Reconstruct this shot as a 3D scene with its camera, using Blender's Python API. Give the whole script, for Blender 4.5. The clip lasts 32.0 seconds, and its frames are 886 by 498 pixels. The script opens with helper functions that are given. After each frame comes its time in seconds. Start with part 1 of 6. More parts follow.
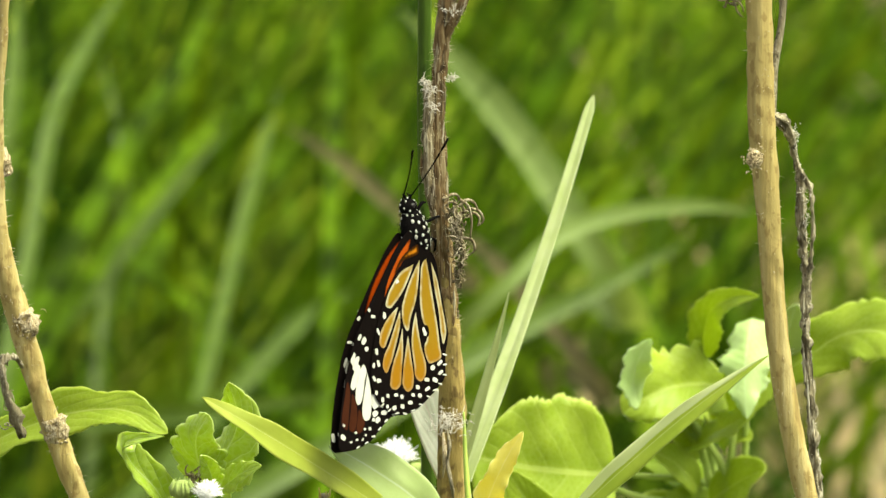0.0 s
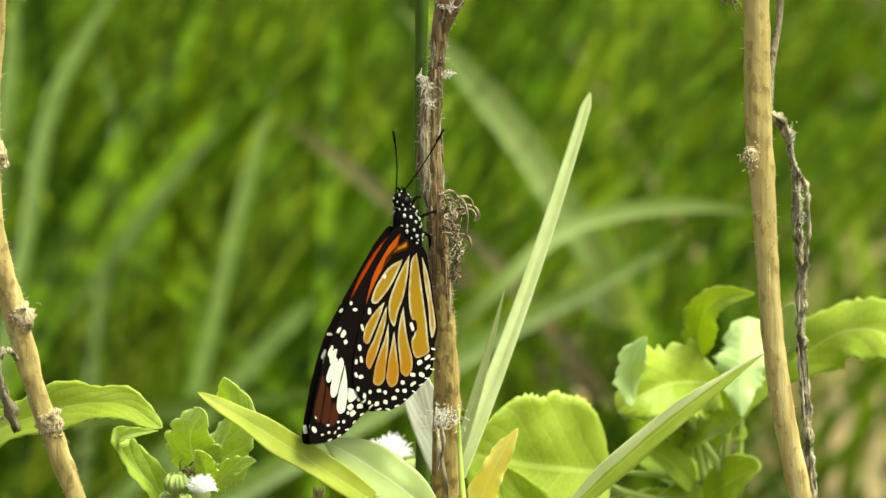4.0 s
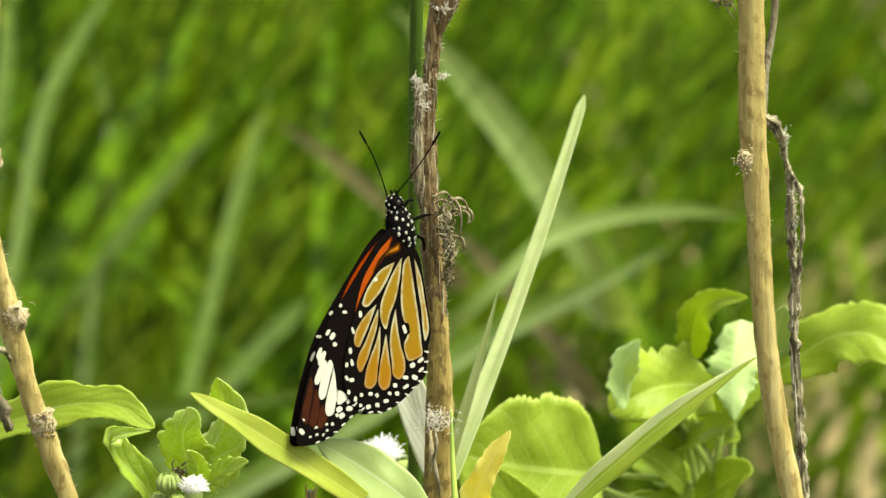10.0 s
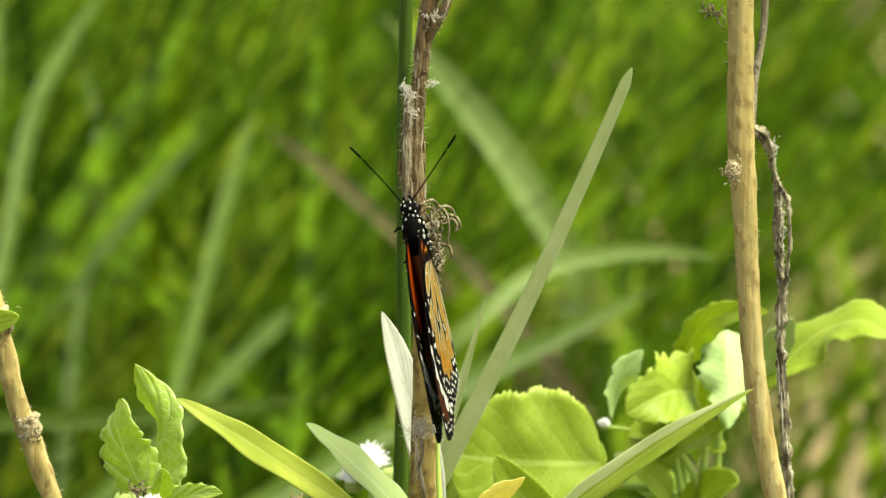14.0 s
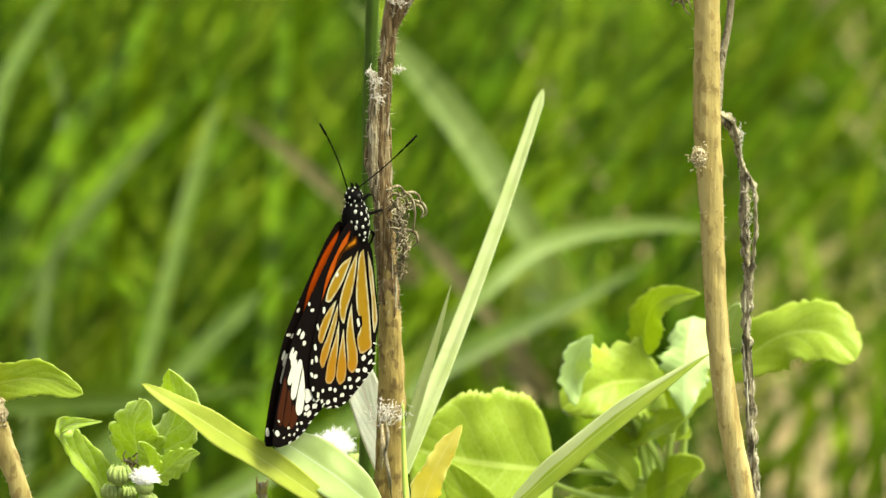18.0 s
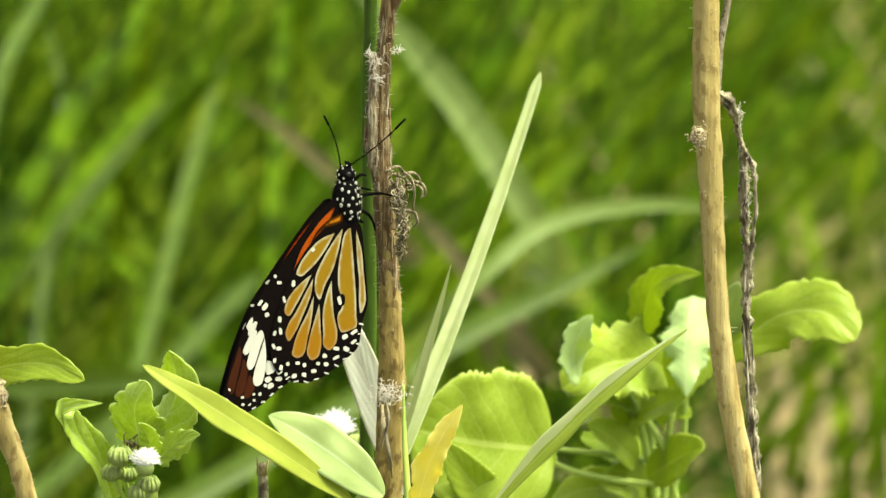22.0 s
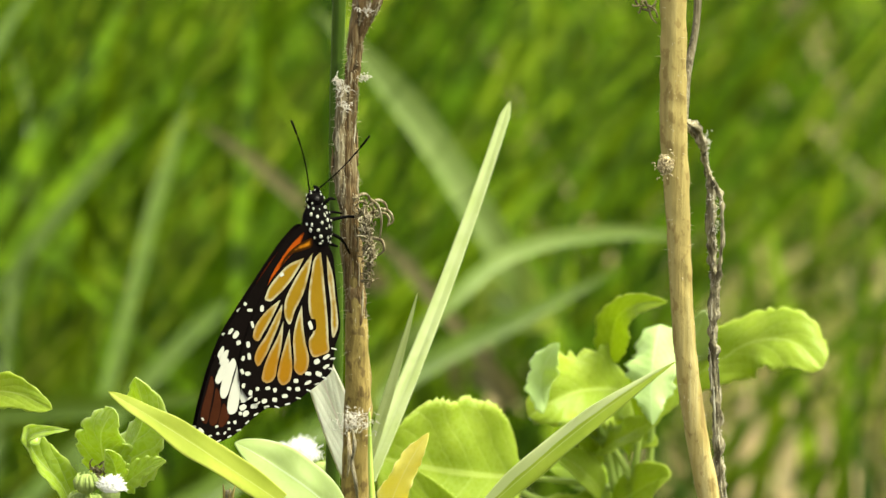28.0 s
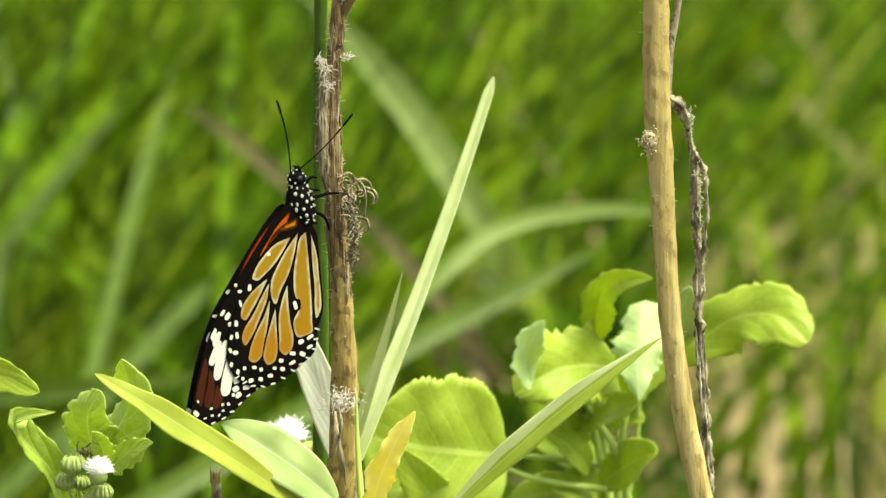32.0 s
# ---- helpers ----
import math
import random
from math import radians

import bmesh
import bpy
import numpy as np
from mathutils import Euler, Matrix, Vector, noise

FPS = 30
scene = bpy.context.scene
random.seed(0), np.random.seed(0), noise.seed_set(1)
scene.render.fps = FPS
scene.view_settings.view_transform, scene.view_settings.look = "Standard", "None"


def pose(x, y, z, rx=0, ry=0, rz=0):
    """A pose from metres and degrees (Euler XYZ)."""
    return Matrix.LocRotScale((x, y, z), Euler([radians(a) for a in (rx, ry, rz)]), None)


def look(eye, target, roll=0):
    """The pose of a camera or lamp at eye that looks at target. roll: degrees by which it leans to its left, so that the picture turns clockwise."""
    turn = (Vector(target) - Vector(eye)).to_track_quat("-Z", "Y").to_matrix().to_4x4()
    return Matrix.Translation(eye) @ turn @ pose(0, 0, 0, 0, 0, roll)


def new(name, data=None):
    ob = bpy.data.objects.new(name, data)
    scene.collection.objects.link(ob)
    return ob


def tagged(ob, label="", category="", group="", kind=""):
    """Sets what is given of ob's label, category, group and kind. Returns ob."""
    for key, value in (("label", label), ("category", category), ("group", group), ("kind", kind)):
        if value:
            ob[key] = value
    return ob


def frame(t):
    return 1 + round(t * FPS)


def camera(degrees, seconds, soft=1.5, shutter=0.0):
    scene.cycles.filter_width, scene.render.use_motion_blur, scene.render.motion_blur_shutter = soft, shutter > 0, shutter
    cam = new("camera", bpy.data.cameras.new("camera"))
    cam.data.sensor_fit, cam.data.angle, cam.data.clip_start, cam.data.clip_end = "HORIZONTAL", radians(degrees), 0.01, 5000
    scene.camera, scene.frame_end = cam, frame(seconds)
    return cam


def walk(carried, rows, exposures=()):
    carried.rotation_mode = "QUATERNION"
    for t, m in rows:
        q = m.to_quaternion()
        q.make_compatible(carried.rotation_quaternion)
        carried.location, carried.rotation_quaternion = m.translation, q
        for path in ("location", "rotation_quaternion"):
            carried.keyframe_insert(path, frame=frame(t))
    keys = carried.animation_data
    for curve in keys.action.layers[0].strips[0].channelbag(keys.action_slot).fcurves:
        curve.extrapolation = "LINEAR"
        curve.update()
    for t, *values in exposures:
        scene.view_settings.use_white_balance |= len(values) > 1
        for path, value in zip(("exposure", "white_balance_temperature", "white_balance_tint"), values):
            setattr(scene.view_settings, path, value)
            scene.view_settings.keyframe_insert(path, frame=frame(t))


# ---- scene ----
from mathutils.geometry import delaunay_2d_cdt

# The site: a clump of dry stems and young weeds in front of a meadow; metres, z up.
# The camera stands on a tripod a good arm's length and a half away and is slowly panned.
FIELD_OF_VIEW = 5.5
cam = camera(FIELD_OF_VIEW, 32.0, soft=1.5)
cam.data.dof.use_dof = True
cam.data.dof.focus_distance = 1.636
cam.data.dof.aperture_fstop = 45.0

EYE = Vector((0.0, -1.6, 0.8))
DIP = math.atan2(0.35, 1.6)
# seconds, pan to the left, tilt up, lean to the left (degrees)
CAMERA_ROWS = [
    (0, 0.053, 0.008, -0.575), (0.5, 0.071, 0.021, -0.395), (1, 0.115, 0.048, -0.224),
    (1.5, 0.139, 0.064, -0.142), (2, 0.126, 0.068, -0.252), (2.5, 0.110, 0.043, -0.178),
    (3, 0.070, 0.012, -0.215), (3.5, 0.037, 0.001, -0.203), (5.5, -0.014, -0.064, -0.278),
    (6, 0.031, -0.035, -0.132), (6.5, 0.101, 0.006, 0.151), (7, 0.101, 0.045, 0.178),
    (7.5, 0.090, 0.067, 0.179), (8, 0.072, 0.057, 0.142), (8.5, 0.035, 0.035, 0.006),
    (9, -0.000, 0.000, 0.000), (9.5, -0.009, -0.010, 0.136), (10, -0.015, -0.005, 0.087),
    (10.5, -0.017, 0.010, 0.201), (11, -0.035, 0.012, 0.193), (11.5, -0.060, 0.005, 0.213),
    (12, -0.022, 0.029, 0.499), (12.5, -0.011, 0.044, 0.454), (13, -0.011, 0.048, 0.842),
    (13.5, -0.031, 0.049, 0.731), (14, -0.095, 0.044, 0.594), (14.5, -0.156, 0.038, 0.769),
    (15, -0.225, 0.031, 0.708), (15.5, -0.281, -0.012, 0.539), (17.5, -0.299, -0.023, 0.660),
    (18, -0.312, -0.040, 0.732), (18.5, -0.289, -0.035, 0.953), (19, -0.288, -0.024, 0.955),
    (19.5, -0.334, -0.032, 0.621), (20, -0.382, -0.065, 0.489), (20.5, -0.366, -0.111, 0.558),
    (21, -0.344, -0.134, 0.522), (21.5, -0.341, -0.153, 0.556), (22, -0.315, -0.162, 0.541),
    (22.5, -0.304, -0.156, 0.527), (23, -0.355, -0.146, 0.610), (23.5, -0.386, -0.138, 0.570),
    (24, -0.394, -0.129, 0.659), (24.5, -0.394, -0.106, 0.690), (25, -0.379, -0.068, 0.859),
    (25.5, -0.411, -0.030, 1.007), (26, -0.446, 0.001, 0.917), (26.5, -0.476, 0.026, 0.915),
    (28.5, -0.537, -0.007, 0.703), (29, -0.533, -0.074, 0.621), (29.5, -0.507, -0.115, 0.468),
    (30, -0.493, -0.124, 0.657), (30.5, -0.509, -0.135, 0.477), (31, -0.563, -0.147, 0.304),
    (31.5, -0.584, -0.127, 0.320), (32, -0.622, -0.122, 0.175),
]


def aim(pan, tilt, lean):
    """The pose of the tripod head."""
    turn = Matrix.Rotation(radians(pan), 4, "Z") @ Matrix.Rotation(math.pi / 2 - DIP + radians(tilt), 4, "X")
    return Matrix.Translation(EYE) @ turn @ Matrix.Rotation(radians(lean), 4, "Z")


walk(cam, [(t, aim(a, b, c)) for t, a, b, c in CAMERA_ROWS],
     [(0, 1.17), (1, 1.10), (6, 1.19), (9, 1.13), (12, 1.08), (14.2, 1.16), (15, 1.23), (18, 1.34), (22, 1.24), (32, 1.26)])

# ---- light ----
SUN_ELEVATION, SUN_AZIMUTH = 63, 74
world = bpy.data.worlds.new("world")
scene.world = world
world.use_nodes = True
wn = world.node_tree
sky = wn.nodes.new("ShaderNodeTexSky")
sky.sky_type = "NISHITA"
sky.sun_disc = False
sky.sun_elevation = radians(SUN_ELEVATION)
sky.sun_rotation = radians(180 - SUN_AZIMUTH)
sky.dust_density = 3.0
sky.air_density = 1.0
haze = wn.nodes.new("ShaderNodeHueSaturation")
haze.inputs["Saturation"].default_value = 0.12
wn.links.new(sky.outputs["Color"], haze.inputs["Color"])
wn.links.new(haze.outputs["Color"], wn.nodes["Background"].inputs["Color"])
wn.nodes["Background"].inputs["Strength"].default_value = 0.135
sun = new("sun", bpy.data.lights.new("sun", "SUN"))
sun.data.energy = 4.0
sun.data.angle = radians(36)
sun.data.color = (0.99, 0.98, 0.64)
sun.matrix_world = look((0, 0, 0), (-math.cos(radians(SUN_ELEVATION)) * math.sin(radians(SUN_AZIMUTH)),
                                    math.cos(radians(SUN_ELEVATION)) * math.cos(radians(SUN_AZIMUTH)),
                                    -math.sin(radians(SUN_ELEVATION))))


# ---- materials ----
def material(name, rough=0.6, spec=0.3):
    m = bpy.data.materials.new(name)
    m.use_nodes = True
    b = m.node_tree.nodes["Principled BSDF"]
    b.inputs["Roughness"].default_value = rough
    b.inputs["Specular IOR Level"].default_value = spec
    return m, m.node_tree, b


def noise_node(nt, scale, detail=4.0, stretch=None, coords="Object"):
    tc = nt.nodes.new("ShaderNodeTexCoord")
    n = nt.nodes.new("ShaderNodeTexNoise")
    n.inputs["Scale"].default_value = scale
    n.inputs["Detail"].default_value = detail
    out = tc.outputs[coords]
    if stretch:
        mp = nt.nodes.new("ShaderNodeMapping")
        mp.inputs["Scale"].default_value = stretch
        nt.links.new(out, mp.inputs["Vector"])
        out = mp.outputs["Vector"]
    nt.links.new(out, n.inputs["Vector"])
    return n.outputs["Fac"]


def ramp(nt, fac, stops):
    r = nt.nodes.new("ShaderNodeValToRGB")
    while len(r.color_ramp.elements) < len(stops):
        r.color_ramp.elements.new(0.5)
    for e, (p, c) in zip(r.color_ramp.elements, stops):
        e.position, e.color = p, (*c, 1)
    nt.links.new(fac, r.inputs["Fac"])
    return r.outputs["Color"]


def mix(nt, fac, a, b, blend="MIX"):
    m = nt.nodes.new("ShaderNodeMix")
    m.data_type, m.blend_type = "RGBA", blend
    for value, socket in ((fac, m.inputs[0]), (a, m.inputs[6]), (b, m.inputs[7])):
        if isinstance(value, bpy.types.NodeSocket):
            nt.links.new(value, socket)
        elif isinstance(value, (int, float)):
            socket.default_value = value
        else:
            socket.default_value = (*value, 1)
    return m.outputs[2]


def maths(nt, op, a, b=0.0, c=0.0):
    m = nt.nodes.new("ShaderNodeMath")
    m.operation = op
    for value, socket in zip((a, b, c), m.inputs):
        if isinstance(value, bpy.types.NodeSocket):
            nt.links.new(value, socket)
        else:
            socket.default_value = value
    return m.outputs[0]


def bump(nt, b, height, strength, distance):
    n = nt.nodes.new("ShaderNodeBump")
    n.inputs["Strength"].default_value = strength
    n.inputs["Distance"].default_value = distance
    nt.links.new(height, n.inputs["Height"])
    nt.links.new(n.outputs["Normal"], b.inputs["Normal"])


def thin(m, nt, b, colour, share):
    """Lets light through a leaf or a wing."""
    out = nt.nodes["Material Output"]
    tr = nt.nodes.new("ShaderNodeBsdfTranslucent")
    if isinstance(colour, bpy.types.NodeSocket):
        nt.links.new(colour, tr.inputs["Color"])
    else:
        tr.inputs["Color"].default_value = (*colour, 1)
    ms = nt.nodes.new("ShaderNodeMixShader")
    ms.inputs[0].default_value = share
    nt.links.new(b.outputs[0], ms.inputs[1])
    nt.links.new(tr.outputs[0], ms.inputs[2])
    nt.links.new(ms.outputs[0], out.inputs["Surface"])


def leaf_material(name, dark, light, vein, rough=0.42, veins=11.0, share=0.4, slant=0.75, net_size=1500.0, depth=0.26, show=1.0, upper=None):
    m, nt, b = material(name, rough, 0.35)
    m["ribs"] = veins
    uv = nt.nodes.new("ShaderNodeUVMap")
    sp = nt.nodes.new("ShaderNodeSeparateXYZ")
    nt.links.new(uv.outputs["UV"], sp.inputs[0])
    along, across = sp.outputs["X"], maths(nt, "ABSOLUTE", maths(nt, "SUBTRACT", sp.outputs["Y"], 0.5))
    wobble = maths(nt, "MULTIPLY", noise_node(nt, 260.0, 2.0), 0.35)
    rib = maths(nt, "LESS_THAN", across, 0.02)
    ph = maths(nt, "FRACT", maths(nt, "ADD", maths(nt, "MULTIPLY", maths(nt, "SUBTRACT", along, maths(nt, "MULTIPLY", across, slant)), veins), wobble))
    side = maths(nt, "SUBTRACT", 1.0, maths(nt, "MULTIPLY", maths(nt, "ABSOLUTE", maths(nt, "SUBTRACT", ph, 0.5)), 16.0))
    side = maths(nt, "MAXIMUM", side, 0.0)
    puff = maths(nt, "ABSOLUTE", maths(nt, "COSINE", maths(nt, "MULTIPLY", ph, math.pi)))
    tc = nt.nodes.new("ShaderNodeTexCoord")
    cells = nt.nodes.new("ShaderNodeTexVoronoi")
    cells.feature = "DISTANCE_TO_EDGE"
    cells.inputs["Scale"].default_value = net_size
    nt.links.new(tc.outputs["Object"], cells.inputs["Vector"])
    net = maths(nt, "MINIMUM", maths(nt, "MULTIPLY", cells.outputs["Distance"], 5.0), 1.0)
    patch, blotch = noise_node(nt, 120.0, 3.0), noise_node(nt, 500.0, 4.0)
    col = mix(nt, ramp(nt, patch, [(0.3, (0, 0, 0)), (0.7, (1, 1, 1))]), dark, light)
    col = mix(nt, ramp(nt, blotch, [(0.5, (0, 0, 0)), (0.75, (0.35, 0.35, 0.35))]), col, (dark[0] * 0.7, dark[1] * 0.75, dark[2] * 0.7))
    col = mix(nt, maths(nt, "MULTIPLY", maths(nt, "SUBTRACT", 1.0, net), 0.28 * show), col, vein)
    col = mix(nt, maths(nt, "MULTIPLY", side, 0.6 * show), col, vein)
    col = mix(nt, maths(nt, "MULTIPLY", rib, 0.75), col, vein)
    col = mix(nt, maths(nt, "MULTIPLY", maths(nt, "GREATER_THAN", across, 0.478), 0.6), col, vein)
    if upper:
        # sky glare on the half above the rib, put into the colour
        edge = maths(nt, "ADD", sp.outputs["Y"], maths(nt, "MULTIPLY", noise_node(nt, 160.0, 2.0), 0.12))
        col = mix(nt, maths(nt, "MULTIPLY", maths(nt, "LESS_THAN", edge, 0.43), 0.85), col, upper)
    nt.links.new(col, b.inputs["Base Color"])
    relief = maths(nt, "ADD", maths(nt, "MULTIPLY", net, 0.25), maths(nt, "MULTIPLY", puff, 0.7))
    bump(nt, b, maths(nt, "SUBTRACT", relief, maths(nt, "MAXIMUM", side, rib)), depth, 0.0005)
    thin(m, nt, b, mix(nt, 0.6, col, (light[0] * 1.5, light[1] * 1.35, light[2] * 0.5)), share)
    return m


def bark_material(name, dark, mid, pale, rough=0.85, grain=220.0, freckle=0.6, speck=420.0):
    m, nt, b = material(name, rough, 0.2)
    fibre = noise_node(nt, grain, 5.0, (6.0, 6.0, 0.35))
    spot = noise_node(nt, speck, 4.0, (1, 1, 0.6))
    stain = noise_node(nt, 60.0, 3.0, (1, 1, 0.4))
    col = ramp(nt, fibre, [(0.30, dark), (0.5, mid), (0.72, pale)])
    col = mix(nt, ramp(nt, stain, [(0.42, (0, 0, 0)), (0.62, (0.7, 0.7, 0.7))]), col, mid)
    col = mix(nt, ramp(nt, spot, [(freckle, (0, 0, 0)), (freckle + 0.08, (0.8, 0.8, 0.8))]), col, dark)
    nt.links.new(col, b.inputs["Base Color"])
    bump(nt, b, maths(nt, "ADD", fibre, maths(nt, "MULTIPLY", spot, 0.6)), 0.8, 0.0006)
    return m


def wing_material(name, colour, second, rough=0.6, share=0.12, grain=700.0, rim=None, margin=None):
    """Scales on a wing: fine rows of grain and slow shifts of hue."""
    m, nt, b = material(name, rough, 0.02)
    fine = noise_node(nt, 6000.0, 2.0)
    slow = noise_node(nt, grain * 0.4, 3.0)
    col = mix(nt, slow, colour, second)
    if rim:
        # pigment that deepens towards the outer ends of the cells
        tc = nt.nodes.new("ShaderNodeTexCoord")
        sp = nt.nodes.new("ShaderNodeSeparateXYZ")
        nt.links.new(tc.outputs["Object"], sp.inputs[0])
        dx = maths(nt, "SUBTRACT", maths(nt, "ABSOLUTE", sp.outputs["X"]), 0.003)
        dy = maths(nt, "ADD", sp.outputs["Y"], 0.0115)
        far = maths(nt, "SQRT", maths(nt, "ADD", maths(nt, "MULTIPLY", dx, dx), maths(nt, "MULTIPLY", dy, dy)))
        far = maths(nt, "ADD", maths(nt, "MULTIPLY", far, 170.0), maths(nt, "MULTIPLY", slow, 0.6))
        col = mix(nt, ramp(nt, maths(nt, "SUBTRACT", far, 1.5), [(0.0, (0, 0, 0)), (0.95, (0.55, 0.55, 0.55))]), col, rim)
    if margin:
        # scales of another colour along the veins
        tint, near, wide = margin
        at = nt.nodes.new("ShaderNodeAttribute")
        at.attribute_name = "edge_distance"
        gap = maths(nt, "ADD", at.outputs["Fac"], maths(nt, "MULTIPLY", maths(nt, "SUBTRACT", noise_node(nt, 1500.0, 3.0), 0.5), 0.35))
        share_of = maths(nt, "SUBTRACT", 1.0, maths(nt, "MINIMUM", maths(nt, "MAXIMUM", maths(nt, "DIVIDE", maths(nt, "SUBTRACT", gap, near), wide), 0.0), 1.0))
        if rim:
            share_of = maths(nt, "MULTIPLY", share_of, ramp(nt, noise_node(nt, 330.0, 2.0), [(0.36, (0.30, 0.30, 0.30)), (0.54, (1, 1, 1))]))
            share_of = maths(nt, "MULTIPLY", share_of, ramp(nt, maths(nt, "SUBTRACT", far, 1.5), [(0.0, (0.95, 0.95, 0.95)), (0.9, (0.25, 0.25, 0.25))]))
        col = mix(nt, share_of, col, tint)
    col = mix(nt, maths(nt, "MULTIPLY", fine, 0.30), col, tuple(c * 0.45 for c in colour))
    nt.links.new(col, b.inputs["Base Color"])
    bump(nt, b, fine, 0.25, 0.0001)
    thin(m, nt, b, col, share)
    return m


def plain_material(name, colour, second, rough=0.6, scale=900.0, share=0.0, spec=0.3):
    m, nt, b = material(name, rough, spec)
    n = noise_node(nt, scale, 4.0)
    col = mix(nt, n, colour, second)
    nt.links.new(col, b.inputs["Base Color"])
    bump(nt, b, n, 0.3, 0.0003)
    if share:
        thin(m, nt, b, col, share)
    return m


def grass_material(name, stops, share=0.45, rough=0.5, patchy=1.0):
    """Blades that differ from one to the next."""
    m, nt, b = material(name, 0.7, 0.08)
    geo = nt.nodes.new("ShaderNodeNewGeometry")
    col = ramp(nt, geo.outputs["Random Per Island"], stops)
    streak = noise_node(nt, 90.0, 3.0, (1, 1, 0.15))
    col = mix(nt, maths(nt, "MULTIPLY", streak, 0.4), col, tuple(c * 0.5 for c in stops[0][1]))
    # random patches that multiply the colour darker or brighter
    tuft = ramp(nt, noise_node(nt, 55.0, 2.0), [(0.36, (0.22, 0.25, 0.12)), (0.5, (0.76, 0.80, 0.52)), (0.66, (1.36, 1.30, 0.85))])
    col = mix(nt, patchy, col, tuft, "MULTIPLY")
    nt.links.new(col, b.inputs["Base Color"])
    thin(m, nt, b, col, share)
    return m


def ground_material():
    m, nt, b = material("meadow_soil", 0.95, 0.1)
    big, small = noise_node(nt, 3.0, 5.0), noise_node(nt, 45.0, 6.0)
    soil = ramp(nt, small, [(0.3, (0.04, 0.035, 0.02)), (0.55, (0.12, 0.095, 0.05)), (0.8, (0.26, 0.21, 0.12))])
    turf = ramp(nt, small, [(0.3, (0.02, 0.045, 0.006)), (0.7, (0.075, 0.13, 0.016))])
    col = mix(nt, ramp(nt, big, [(0.42, (0, 0, 0)), (0.6, (1, 1, 1))]), soil, turf)
    nt.links.new(col, b.inputs["Base Color"])
    bump(nt, b, small, 1.0, 0.02)
    return m


LEAF_LIME = leaf_material("lime_leaf", (0.285, 0.350, 0.030), (0.375, 0.430, 0.055), (0.47, 0.51, 0.14), 0.6, 9.0, 0.42, depth=0.015, show=0.12)
# upper: glare of the sky painted on one half of the blade
LEAF_SKYLIT = leaf_material("skylit_half_leaf", (0.31, 0.42, 0.030), (0.42, 0.52, 0.055), (0.592, 0.681, 0.214), 0.55, 9.0, 0.42, depth=0.02, show=0.15, upper=(0.710, 0.764, 0.443))
LEAF_PALE = leaf_material("pale_leaf", (0.30, 0.40, 0.125), (0.395, 0.485, 0.20), (0.506, 0.580, 0.368), 0.6, 9.0, 0.38, depth=0.015, show=0.12)
LEAF_WHITE = leaf_material("whitish_leaf", (0.40, 0.56, 0.20), (0.52, 0.66, 0.30), (0.58, 0.70, 0.40), 0.45, 12.0, 0.42, depth=0.15, show=0.7)
LEAF_FRESH = leaf_material("fresh_leaf", (0.25, 0.365, 0.018), (0.375, 0.485, 0.038), (0.53, 0.62, 0.15), 0.42, 7.0, 0.52, net_size=900.0, depth=0.16, show=0.8)
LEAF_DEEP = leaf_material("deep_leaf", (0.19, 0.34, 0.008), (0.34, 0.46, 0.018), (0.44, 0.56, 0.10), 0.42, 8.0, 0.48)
LEAF_CRINKLE = leaf_material("crinkled_leaf", (0.32, 0.47, 0.030), (0.46, 0.60, 0.09), (0.64, 0.75, 0.32), 0.25, 5.0, 0.48, net_size=600.0, depth=0.55, show=1.0)
LEAF_CRINKLE.node_tree.nodes["Principled BSDF"].inputs["Specular IOR Level"].default_value = 0.9
LEAF_YELLOW = leaf_material("yellow_leaf", (0.76, 0.71, 0.13), (0.82, 0.78, 0.22), (0.86, 0.83, 0.44), 0.5, 9.0, 0.4, depth=0.05, show=0.4)
LEAF_SILK = leaf_material("silky_leaf", (0.62, 0.66, 0.57), (0.72, 0.76, 0.68), (0.66, 0.56, 0.55), 0.4, 9.0, 0.22, depth=0.12, show=0.8)
BLADE = leaf_material("grass_blade", (0.34, 0.415, 0.150), (0.425, 0.485, 0.245), (0.46, 0.51, 0.31), 0.5, 1.0, 0.45, depth=0.02, show=0.2)
BLADE_FAR = leaf_material("far_grass_blade", (0.050, 0.095, 0.004), (0.086, 0.145, 0.010), (0.10, 0.16, 0.013), 0.55, 1.0, 0.4, depth=0.05, show=0.35)
BLADE_HAZE = leaf_material("grey_green_blade", (0.115, 0.185, 0.030), (0.165, 0.235, 0.055), (0.20, 0.265, 0.075), 0.55, 1.0, 0.35, depth=0.05, show=0.35)
BARK_GREY = bark_material("weathered_bark", (0.030, 0.019, 0.008), (0.145, 0.092, 0.038), (0.36, 0.30, 0.17), 0.9, 420.0)
BARK_TAN = bark_material("tan_bark", (0.215, 0.15, 0.05), (0.345, 0.27, 0.095), (0.45, 0.38, 0.18), 0.8, 90.0, 0.54, 600.0)
BARK_OLIVE = bark_material("olive_bark", (0.10, 0.065, 0.02), (0.27, 0.20, 0.06), (0.40, 0.32, 0.13), 0.8, 110.0, 0.53, 700.0)
DRY = bark_material("dry_fibre", (0.035, 0.026, 0.014), (0.16, 0.125, 0.068), (0.42, 0.38, 0.27), 0.9, 400.0)
NODE_SKIN = bark_material("cracked_node_skin", (0.16, 0.11, 0.05), (0.38, 0.31, 0.18), (0.62, 0.56, 0.42), 0.9, 600.0, 0.56, 900.0)
VINE_CORE = bark_material("vine_core", (0.045, 0.035, 0.02), (0.20, 0.17, 0.105), (0.50, 0.47, 0.38), 0.9, 700.0, 0.6, 1500.0)
